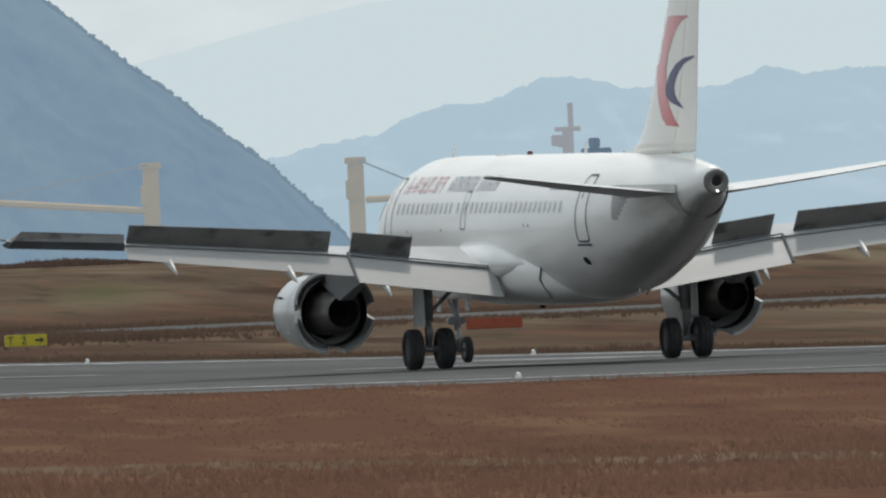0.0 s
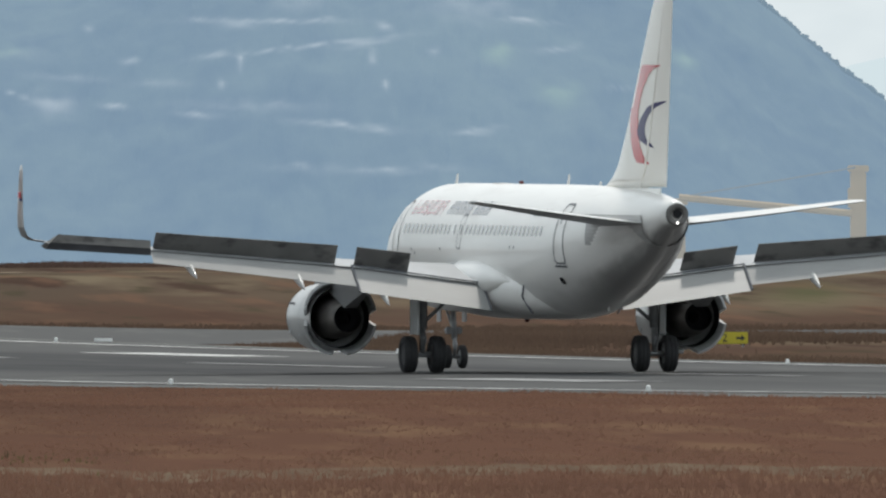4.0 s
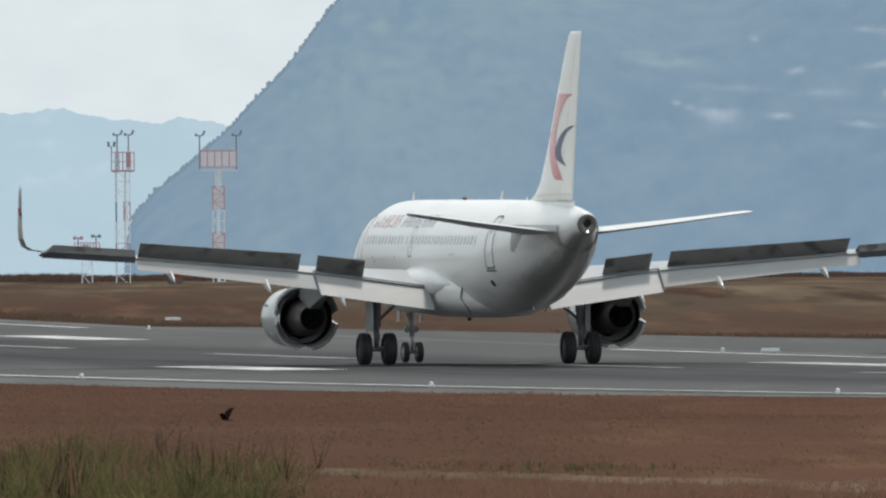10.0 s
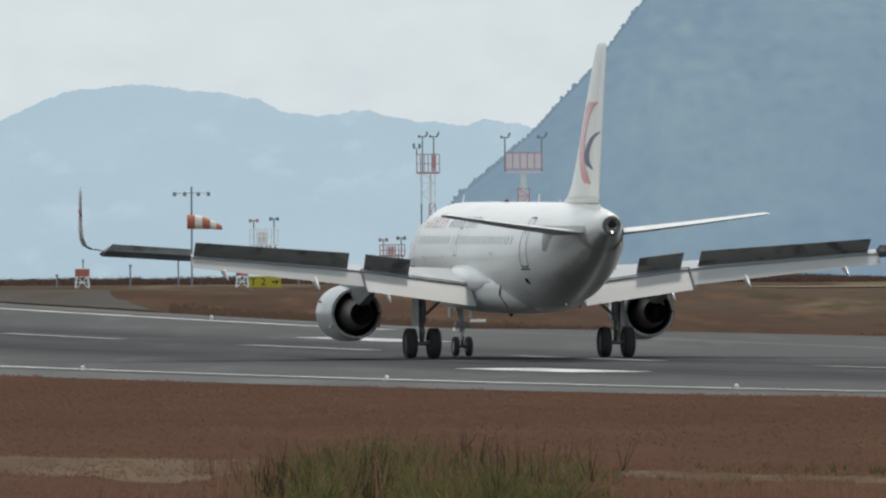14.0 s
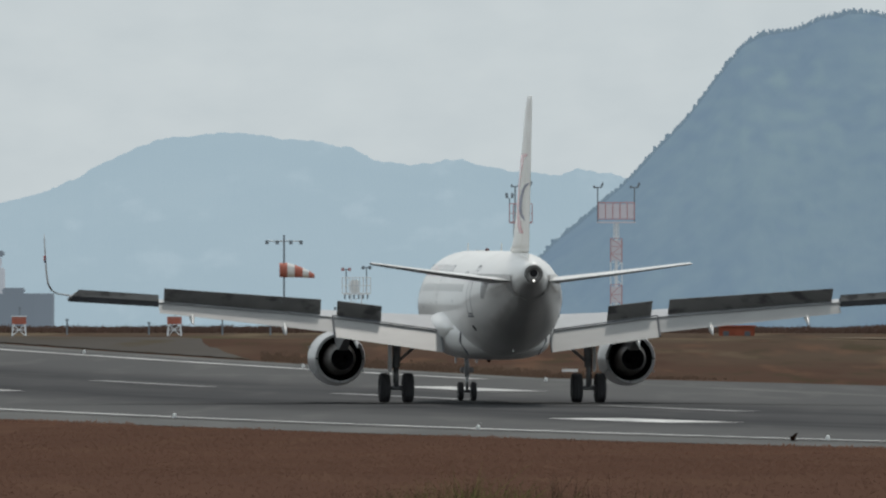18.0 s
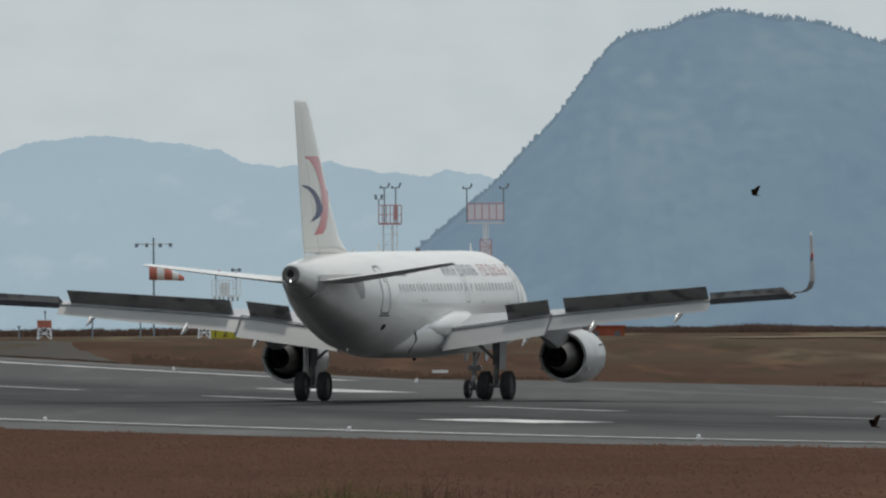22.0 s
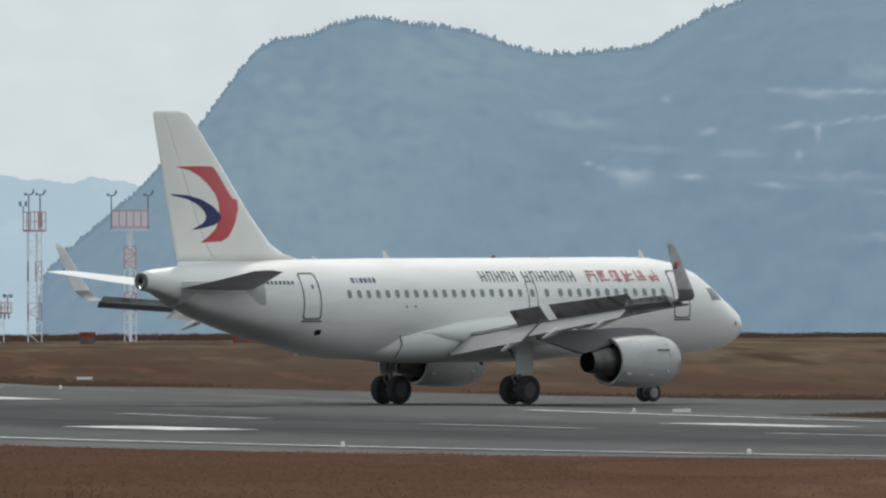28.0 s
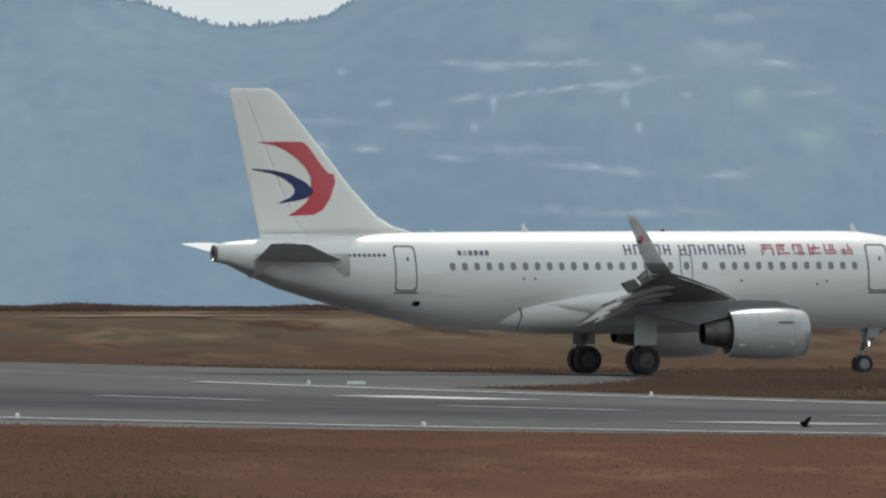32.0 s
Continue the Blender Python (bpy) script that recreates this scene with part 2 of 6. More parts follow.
EDGE_MARK = material("worn pale edge paint", (0.56, 0.56, 0.545), 0.8, scale=0.5, second=(0.30, 0.30, 0.29), stretch=(1, 0.1, 1), gloss=0.1)
GRASS_DRY = material("dry russet grass", (0.122, 0.066, 0.046), 0.95, scale=0.06, second=(0.096, 0.054, 0.039), bump=0.5, bump_scale=3,
                     stretch=(1, 0.16, 1), gloss=0.0)
layer(GRASS_DRY, (0.155, 0.094, 0.060), (2.6, 26, 1), 0.48, 0.68, 0.8, 4)
layer(GRASS_DRY, (0.074, 0.042, 0.033), (1.5, 16, 1), 0.54, 0.72, 0.6, 4, 9.0)
GRASS_FAR = material("olive brown grass", (0.124, 0.096, 0.069), 0.95, scale=0.09, second=(0.088, 0.064, 0.048), bump=0.5, bump_scale=3,
                     stretch=(0.35, 0.22, 1), gloss=0.0)
# dimmer ground on the left bearings, put into the grass colour
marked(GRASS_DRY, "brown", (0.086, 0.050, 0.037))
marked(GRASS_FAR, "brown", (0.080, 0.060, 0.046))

layer(GRASS_FAR, (0.165, 0.132, 0.090), (9, 120, 40), 0.50, 0.64, 0.8, 4)
layer(GRASS_FAR, (0.052, 0.032, 0.026), (6, 80, 40), 0.52, 0.66, 0.8, 4, 5.0)
marked(GRASS_FAR, "rust", (0.080, 0.050, 0.038))
layer(GRASS_FAR, (0.150, 0.086, 0.058), (3.0, 60, 40), 0.52, 0.70, 0.5, 4, 11.0)
layer(GRASS_FAR, (0.056, 0.050, 0.032), (2.5, 40, 40), 0.54, 0.70, 0.6, 4, 17.0)
marked(GRASS_FAR, "green", (0.085, 0.083, 0.046))
DIRT = material("pale dirt road", (0.26, 0.215, 0.165), 0.95, scale=0.1, second=(0.17, 0.13, 0.10), stretch=(1, 0.3, 1), gloss=0.0)
GRAVEL = material("grey gravel", (0.104, 0.098, 0.091), 0.95, scale=0.2, second=(0.086, 0.078, 0.070), stretch=(1, 0.1, 1), gloss=0.0)
layer(GRAVEL, (0.084, 0.070, 0.048), (4, 40, 1), 0.52, 0.64, 0.8)
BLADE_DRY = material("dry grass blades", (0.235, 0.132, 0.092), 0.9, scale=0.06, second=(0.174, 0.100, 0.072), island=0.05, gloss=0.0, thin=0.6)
BLADE_STRAW = material("straw grass blades", (0.225, 0.135, 0.092), 0.9, scale=0.1, second=(0.165, 0.095, 0.066), island=0.10, gloss=0.0, thin=0.5)
BLADE_GREEN = material("green weed leaves", (0.170, 0.155, 0.064), 0.85, scale=0.6, second=(0.066, 0.068, 0.031), island=0.4, gloss=0.0, thin=0.5)
# darker copy of the dry blades for the dimmed left ground
BLADE_DIMMED = material("dry grass blades, dimmed copy", (0.185, 0.106, 0.076), 0.9, scale=0.06, second=(0.140, 0.082, 0.060), island=0.05, gloss=0.0, thin=0.6)
PATH = material("bare tan earth", (0.155, 0.116, 0.083), 0.95, scale=1.6, second=(0.100, 0.070, 0.051), bump=0.4, bump_scale=4, stretch=(1, 0.06, 1), gloss=0.0)
BLADE_RUST = material("rust brown grass blades", (0.150, 0.104, 0.075), 0.9, scale=0.1, second=(0.108, 0.074, 0.056), island=0.06, gloss=0.0, thin=0.5)
STALK_DARK = material("dead brown weed stalks", (0.062, 0.042, 0.030), 0.95, scale=0.6, second=(0.038, 0.028, 0.021), island=0.2, gloss=0.0, thin=0.3)
layer(BLADE_GREEN, (0.150, 0.105, 0.050), (0.9, 8, 1.5), 0.53, 0.66, 0.6)
layer(BLADE_GREEN, (0.042, 0.043, 0.023), (0.7, 6, 1), 0.52, 0.66, 0.6, 3, 4.0)
HEDGE = material("dark russet scrub", (0.135, 0.088, 0.070), 0.95, scale=0.5, second=(0.100, 0.068, 0.056), island=0.06, gloss=0.0, thin=0.3)
SEA = material("grey sea water", (0.10, 0.14, 0.17), 0.25, scale=0.05, bump=0.5, bump_scale=0.3)
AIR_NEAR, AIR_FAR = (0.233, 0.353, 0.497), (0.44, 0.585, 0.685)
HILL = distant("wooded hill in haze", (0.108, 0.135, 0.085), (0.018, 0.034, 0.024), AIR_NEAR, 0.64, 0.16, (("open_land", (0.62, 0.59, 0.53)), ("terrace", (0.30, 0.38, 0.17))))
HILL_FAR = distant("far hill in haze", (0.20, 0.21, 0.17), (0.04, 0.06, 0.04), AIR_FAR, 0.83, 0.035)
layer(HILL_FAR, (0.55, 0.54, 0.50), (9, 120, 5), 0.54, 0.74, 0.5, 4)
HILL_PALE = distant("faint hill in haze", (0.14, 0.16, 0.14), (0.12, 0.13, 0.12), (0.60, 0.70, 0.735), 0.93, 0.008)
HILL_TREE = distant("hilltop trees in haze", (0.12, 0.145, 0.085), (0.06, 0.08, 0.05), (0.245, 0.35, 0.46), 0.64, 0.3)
# mast paints carry the haze too, mixed in as a faint glow
MAST_WHITE = distant("white mast paint in haze", (0.74, 0.74, 0.73), (0.60, 0.60, 0.60), (0.52, 0.60, 0.65), 0.35, 2)
MAST_RED = distant("red mast paint in haze", (0.42, 0.10, 0.09), (0.32, 0.07, 0.065), (0.50, 0.50, 0.54), 0.22, 2)
MAST_SCREEN = distant("faded red screen in haze", (0.50, 0.33, 0.34), (0.42, 0.27, 0.28), (0.48, 0.55, 0.61), 0.45, 2)
INSTRUMENT = distant("dark instrument metal in haze", (0.08, 0.09, 0.10), (0.05, 0.06, 0.07), (0.34, 0.42, 0.48), 0.22, 2)
SOCK_RED = material("windsock red cloth", (0.52, 0.17, 0.12), 0.8, vary=0.12, scale=4)
SOCK_WHITE = material("windsock white cloth", (0.78, 0.76, 0.73), 0.8, vary=0.08, scale=4)
SIGN_YELLOW = material("yellow sign face", (0.50, 0.43, 0.03), 0.5, vary=0.06)
SIGN_BLACK = material("black sign legend", (0.02, 0.02, 0.02), 0.5)
LIGHT_WHITE = material("white light housing", (0.80, 0.80, 0.78), 0.4, vary=0.05)
ORANGE = material("orange hut paint", (0.30, 0.085, 0.05), 0.7, vary=0.15, gloss=0.1)
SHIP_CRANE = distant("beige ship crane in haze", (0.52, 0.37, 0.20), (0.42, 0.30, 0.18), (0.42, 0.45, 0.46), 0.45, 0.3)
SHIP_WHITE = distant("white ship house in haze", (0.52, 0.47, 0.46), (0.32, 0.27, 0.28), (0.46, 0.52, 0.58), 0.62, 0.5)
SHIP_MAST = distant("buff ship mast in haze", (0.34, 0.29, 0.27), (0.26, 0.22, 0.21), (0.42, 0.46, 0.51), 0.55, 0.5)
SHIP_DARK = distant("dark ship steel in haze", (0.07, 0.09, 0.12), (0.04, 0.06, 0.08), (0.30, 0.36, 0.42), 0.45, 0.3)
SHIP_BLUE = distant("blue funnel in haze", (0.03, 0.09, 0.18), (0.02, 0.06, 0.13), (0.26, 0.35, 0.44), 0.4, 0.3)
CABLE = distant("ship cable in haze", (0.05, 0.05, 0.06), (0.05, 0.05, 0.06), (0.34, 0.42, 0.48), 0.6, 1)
BIRD = material("dark brown feathers", (0.022, 0.013, 0.009), 1.0, vary=0.3, scale=8, gloss=0.0)


# ---- mesh helpers ----
def part(name, bm, mat, parent=None, label="", smooth=False, m=None):
    """Link a bmesh as one mesh object, under a thing or a part."""
    me = bpy.data.meshes.new(name)
    bmesh.ops.recalc_face_normals(bm, faces=bm.faces)
    bm.to_mesh(me)
    bm.free()
    for mt in (mat if isinstance(mat, (list, tuple)) else [mat]):
        me.materials.append(mt)
    if smooth:
        me.shade_smooth()
    ob = new(name, me)
    ob.parent = parent
    if m is not None:
        ob.matrix_basis = m
    if label:
        ob["label"] = label
    return ob


def thing(name, label, category, group="", kind="", m=None):
    ob = new(name)
    if m is not None:
        ob.matrix_basis = m
    return tagged(ob, label, category, group, kind)


def box(bm, x0, x1, y0, y1, z0, z1, m=None):
    vs = bmesh.ops.create_cube(bm, size=1)["verts"]
    for v in vs:
        v.co = Vector(((x0 + x1) / 2 + v.co.x * (x1 - x0), (y0 + y1) / 2 + v.co.y * (y1 - y0), (z0 + z1) / 2 + v.co.z * (z1 - z0)))
        if m is not None:
            v.co = m @ v.co
    return vs


def boxed(x0, x1, y0, y1, z0, z1, bevel=0.0, m=None):
    bm = bmesh.new()
    box(bm, x0, x1, y0, y1, z0, z1, m)
    if bevel:
        bmesh.ops.bevel(bm, geom=bm.edges[:], offset=bevel, segments=2, affect="EDGES")
    return bm


def rod(bm, a, b, r, r2=None, seg=10):
    """A round bar from a to b."""
    a, b = Vector(a), Vector(b)
    d = b - a
    q = d.to_track_quat("Z", "Y").to_matrix().to_4x4()
    bmesh.ops.create_cone(bm, cap_ends=True, segments=seg, radius1=r, radius2=r if r2 is None else r2, depth=d.length,
                          matrix=Matrix.Translation((a + b) / 2) @ q)


def rods(*bars, seg=10):
    bm = bmesh.new()
    for a, b, r in bars:
        rod(bm, a, b, r, seg=seg)
    return bm


def loft(bm, rings, caps=(True, True), close=True):
    """Skin over rings of equal length."""
    vs = [[bm.verts.new(p) for p in ring] for ring in rings]
    k = len(rings[0])
    for a, b in zip(vs, vs[1:]):
        for i in range(k if close else k - 1):
            j = (i + 1) % k
            bm.faces.new((a[i], a[j], b[j], b[i]))
    if caps[0]:
        bm.faces.new(vs[0])
    if caps[1]:
        bm.faces.new(vs[-1])
    return vs


def lathe(bm, profile, m, seg=32, caps=(False, False)):
    """Turn (along, radius) pairs round the y axis of m."""
    rings = []
    for y, r in profile:
        rings.append([m @ Vector((r * math.cos(2 * math.pi * i / seg), y, r * math.sin(2 * math.pi * i / seg))) for i in range(seg)])
    loft(bm, rings, caps)
    return bm


def slab(outline, thick, m):
    """A flat plate: an outline in the plane of m's x and y, thick along its z."""
    bm = bmesh.new()
    a = [bm.verts.new(m @ Vector((x, y, 0))) for x, y in outline]
    b = [bm.verts.new(m @ Vector((x, y, thick))) for x, y in outline]
    bm.faces.new(a)
    bm.faces.new(b)
    k = len(a)
    for i in range(k):
        bm.faces.new((a[i], a[(i + 1) % k], b[(i + 1) % k], b[i]))
    return bm


# ---- the ground ----
RUNWAY = radians(10.669)
ALONG, ACROSS = Vector((-math.sin(RUNWAY), math.cos(RUNWAY))), Vector((math.cos(RUNWAY), math.sin(RUNWAY)))
NEAR_EDGE, FAR_EDGE, MIDDLE = 155.9, 204.0, 181.4
LENS = 784 / math.tan(radians(1.025))


def plane_xy(s, q):
    p = ALONG * s + ACROSS * q
    return p.x, p.y


def smoothstep(a, b, x):
    x = min(1, max(0, (x - a) / (b - a)))
    return x * x * (3 - 2 * x)


def height(x, y):
    s, q = x * ALONG.x + y * ALONG.y, x * ACROSS.x + y * ACROSS.y
    z = -0.40 + 1.13e-5 * (min(1250, max(540, s)) - 893) ** 2
    z -= 0.0073 * min(52, max(0, q - 188))
    z += (-0.10 - z) * smoothstep(1300, 1560, y)
    rim = 1640 - 330 * smoothstep(95, 135, x)
    z -= 26 * smoothstep(rim, rim + 90, y)
    return z


def on(s, q, up=0.0):
    x, y = plane_xy(s, q)
    return Vector((x, y, height(x, y) + up))


def bearing(u, v, far):
    """The place far metres ahead, u and v to the right of and below the middle axis."""
    return Vector((u / LENS * far, far, EYE[2] - (v + 41.56) / LENS * far))


def build_ground():
    ys = [-4900, -2500, -1000, -300, 0, 100, 200, 300] + list(range(360, 1300, 10)) + list(range(1300, 1760, 10)) + [1800, 1900, 2200, 3000, 4000, 4950]
    xs = [-4900, -2500, -1000, -500, -300] + list(range(-220, -60, 8)) + list(range(-60, 180, 2)) + list(range(180, 420, 8)) + [450, 600, 1000, 2500, 4900]
    k = len(xs)
    verts, faces, mats = [], [], []
    for y in ys:
        for x in xs:
            q = x * ACROSS.x + y * ACROSS.y
            rough = 0.05 if 1000 < y < 1640 and q > 300 else 0
            verts.append((x, y, height(x, y) + rough * noise.noise(Vector((x * 0.05, y * 0.02, 0)))))
    for j in range(len(ys) - 1):
        for i in range(k - 1):
            faces.append((j * k + i, j * k + i + 1, (j + 1) * k + i + 1, (j + 1) * k + i))
            x, y = (xs[i] + xs[i + 1]) / 2, (ys[j] + ys[j + 1]) / 2
            s, q = x * ALONG.x + y * ALONG.y, x * ACROSS.x + y * ACROSS.y
            mats.append(0 if q < 180 else 1)
    me = bpy.data.meshes.new("ground")
    me.from_pydata(verts, [], faces)
    me.shade_smooth()
    for mt in (GRASS_DRY, GRASS_FAR):
        me.materials.append(mt)
    me.polygons.foreach_set("material_index", mats)
    rust = me.attributes.new("rust", "FLOAT", "POINT")
    for v, cell in zip(me.vertices, rust.data):
        q = v.co.x * ACROSS.x + v.co.y * ACROSS.y
        s = v.co.x * ALONG.x + v.co.y * ALONG.y
        beyond = s - 1085 + 66 * smoothstep(208, 228, q)
        cell.value = max(0.85 * smoothstep(150, 40, beyond + 60 * noise.fractal(Vector((v.co.x * 0.05, v.co.y * 0.008, 7)), 0.8, 2.1, 3)) if beyond > 0 else 0, smoothstep(262, 212, q + 26 * noise.fractal(Vector((v.co.x * 0.06, v.co.y * 0.012, 4)), 0.8, 2.1, 3)) * 0.92)
    # darkening of the grass colour by bearing, full towards the left
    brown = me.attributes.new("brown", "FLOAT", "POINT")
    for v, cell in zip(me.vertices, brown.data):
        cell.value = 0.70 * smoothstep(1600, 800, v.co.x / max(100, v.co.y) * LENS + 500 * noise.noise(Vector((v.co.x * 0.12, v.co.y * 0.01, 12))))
    # low green growth far out
    green = me.attributes.new("green", "FLOAT", "POINT")
    for v, cell in zip(me.vertices, green.data):
        if v.co.y > 1100:
            u = v.co.x / v.co.y * LENS
            cell.value = max(math.exp(-((u - gu) / wide) ** 2 - ((v.co.y - gy) / deep) ** 2) for gu, gy, wide, deep in ((-500, 1480, 70, 50), (-700, 1460, 60, 60), (2450, 1210, 60, 40), (1900, 1330, 120, 40)))
    tagged(new("ground", me), "dry russet grassland of an airfield", "ground", kind="structure")
    bm = bmesh.new()
    vs = [bm.verts.new(p) for p in ((-4900, 1740, -20), (4900, 1740, -20), (4900, 4950, -20), (-4900, 4950, -20))]
    bm.faces.new(vs)
    tagged(part("water", bm, SEA), "grey sea beyond the airfield's edge", "water", kind="structure")


def paved(name, lines, up, mat, label, category, thick=0.0, cols=6):
    """A strip on the ground between pairs of (along, across) places."""
    bm = bmesh.new()
    rows = []
    for (s0, q0), (s1, q1) in lines:
        n = cols
        rows.append([bm.verts.new(on(s0 + (s1 - s0) * i / n, q0 + (q1 - q0) * i / n, up)) for i in range(n + 1)])
    for a, b in zip(rows, rows[1:]):
        for i in range(len(a) - 1):
            bm.faces.new((a[i], a[i + 1], b[i + 1], b[i]))
        if thick:
            for e in (0, -1):
                lo = [bm.verts.new(v.co - Vector((0, 0, thick))) for v in (a[e], b[e])]
                bm.faces.new((a[e], b[e], lo[1], lo[0]))
    ob = part(name, bm, mat, smooth=not thick)
    return tagged(ob, label, category, kind="structure")


def stripes(a, b, step):
    s = a
    while s < b:
        yield s
        s += step
    yield b


def verge(s):
    """Width of the pale shoulder before the near lights."""
    return 2.8 + 4.6 * smoothstep(648, 604, s) + 4.2 * smoothstep(655, 745, s)


def build_runway():
    lo, hi = 300, 1500
    runway = paved("runway", [((s, NEAR_EDGE - 1), (s, FAR_EDGE + 1)) for s in stripes(lo, hi, 12)], 0.030, ASPHALT, "worn grey asphalt runway, dark with tyre rubber", "runway", cols=50)
    rubber = runway.data.attributes.new("rubber", "FLOAT", "POINT")
    for v, cell in zip(runway.data.vertices, rubber.data):
        s, q = v.co.x * ALONG.x + v.co.y * ALONG.y, v.co.x * ACROSS.x + v.co.y * ACROSS.y
        wander = 1.6 * noise.noise(Vector((s * 0.02, 3, 0)))
        broad = smoothstep(163, 170, q + wander) * smoothstep(194, 182, q + wander)
        lanes = math.exp(-((q - 173.5) / 3.2) ** 2) + 0.8 * math.exp(-((q - 186) / 3.5) ** 2)
        cell.value = min(0.8, (0.52 * broad + 0.30 * lanes) * (0.35 + 0.65 * smoothstep(700, 830, s)) * (0.85 + 0.5 * noise.noise(Vector((s * 0.05, q * 0.6, 8)))))
    paved("shoulder_near", [((s, NEAR_EDGE - verge(s)), (s, NEAR_EDGE - 1)) for s in stripes(lo, hi, 12)], 0.022, SHOULDER, "pale asphalt runway shoulder", "shoulder")
    paved("shoulder_far", [((s, FAR_EDGE + 1), (s, FAR_EDGE + 3)) for s in stripes(lo, hi, 12)], 0.022, SHOULDER, "pale asphalt runway shoulder", "shoulder")
    paved("taxiway", [((938 + 62 * smoothstep(207, 236, q), q), (1085 - 66 * smoothstep(208, 228, q), q)) for q in stripes(FAR_EDGE + 3, 420, 4)], 0.022, ASPHALT,
          "grey asphalt exit taxiway with flared fillets", "taxiway")
    paved("edge_stripe", [((s, NEAR_EDGE + 0.1), (s, NEAR_EDGE + 0.9)) for s in stripes(lo, hi, 12)], 0.050, EDGE_MARK, "white painted runway edge line", "runway mark")
    paved("edge_stripe", [((s, FAR_EDGE - 2.1), (s, FAR_EDGE - 1.2)) for s in stripes(lo, 962, 12)], 0.050, EDGE_MARK, "white painted runway edge line", "runway mark")
    paved("edge_stripe", [((s, FAR_EDGE - 2.1), (s, FAR_EDGE - 1.2)) for s in stripes(1076, hi, 12)], 0.050, EDGE_MARK, "white painted runway edge line", "runway mark")
    for u0, u1, y0, y1, mat, name, label in ((560, 1130, 1325, 1450, DIRT, "dirt_track", "pale dirt track across the field"), (1500, 1700, 1400, 1440, DIRT, "dirt_track", "pale dirt track across the field")):
        bm = bmesh.new()
        rows = []
        for i in range(25):
            f = i / 24
            u = u0 + (u1 - u0) * f
            taper = min(1, 5 * min(f, 1 - f)) * (0.8 + 0.4 * noise.noise(Vector((u * 0.02, 1, 0))))
            mid = (y0 + y1) / 2 + 12 * noise.noise(Vector((u * 0.01, 5, 0)))
            row = []
            for k in range(7):
                y = mid + (y1 - y0) * taper * (k / 6 - 0.5)
                x = u / LENS * y
                row.append(bm.verts.new((x, y, height(x, y) + 0.06)))
            rows.append(row)
        for a, b in zip(rows, rows[1:]):
            for k in range(6):
                bm.faces.new((a[k], a[k + 1], b[k + 1], b[k]))
        tagged(part(name, bm, mat, smooth=True), label, "track", kind="structure")
    # grey gravel between the runway's far side and the field's edge
    bm = bmesh.new()
    rows = []
    for i in range(61):
        f = i / 60
        u = -1300 + 880 * f
        tan = u / LENS
        # where this bearing crosses the shoulder's far side
        s0 = (ACROSS.x - tan * ACROSS.y) * (FAR_EDGE + 3.4) / (tan * ALONG.y - ALONG.x)
        y0 = s0 * ALONG.y + (FAR_EDGE + 3.4) * ACROSS.y
        taper = 1 - smoothstep(0.80, 1.0, f + 0.10 * noise.noise(Vector((u * 0.03, 1, 0))))
        far = y0 + 4 + (175 + 50 * noise.noise(Vector((u * 0.012, 5, 0)))) * taper
        near = y0 + (2 + 6 * abs(noise.noise(Vector((u * 0.05, 9, 0)))))
        rows.append([bm.verts.new((tan * y, y, height(tan * y, y) + 0.05)) for y in (near + (far - near) * k / 10 for k in range(11))])
    for a, b in zip(rows, rows[1:]):
        for k in range(10):
            bm.faces.new((a[k], a[k + 1], b[k + 1], b[k]))
    tagged(part("gravel_apron", bm, GRAVEL, smooth=True), "grey gravel apron with sparse weeds", "apron", kind="structure")
    # bare worn strip along the grass before the runway
    line = ((-60, 560), (-20, 512), (-6.5, 495), (-3.3, 490), (4.1, 464), (9.1, 449), (12.9, 440), (18.4, 446), (23, 448), (27, 440), (33, 423), (60, 390))
    bm = bmesh.new()
    rows = []
    for i in range(241):
        x = -60 + 120 * i / 240
        y = float(np.interp(x, [p[0] for p in line], [p[1] for p in line])) + 3 * noise.noise(Vector((x * 0.9, 2, 0))) + 4 * noise.noise(Vector((x * 5, 6, 0)))
        deep = (24 + 45 * smoothstep(1, -4, x)) * (0.55 + 0.75 * abs(noise.noise(Vector((x * 0.35, 7, 0)))))
        rows.append([bm.verts.new((x, y - deep * k / 4, height(x, y - deep * k / 4) + (0.02 if 0 < k < 4 else -0.03))) for k in range(5)])
    for a, b in zip(rows, rows[1:]):
        for k in range(4):
            bm.faces.new((a[k], b[k], b[k + 1], a[k + 1]))
    tagged(part("worn_strip", bm, PATH, smooth=True), "bare tan worn strip in dry grass", "track", kind="structure")
    for k in range(-7, 9):
        s = 798 + 58.4 * k
        paved("centre_dash", [((s, MIDDLE + 0.6), (s, MIDDLE + 1.4)), ((s + 28.5, MIDDLE + 0.6), (s + 28.5, MIDDLE + 1.4))], 0.050, THIN_MARK,
              "faded white runway centre line dash", "runway mark")["group"] = "centre line dashes"
    for s in (861, 1014, 711):
        for q in (168.5, 190.6):
            paved("landing_bar", [((s, q), (s, q + 3)), ((s + 22, q), (s + 22, q + 3))], 0.050, THIN_MARK if s == 711 else WHITE_MARK,
                  "broad white touchdown bar painted on the runway", "runway mark")["group"] = "touchdown bars"


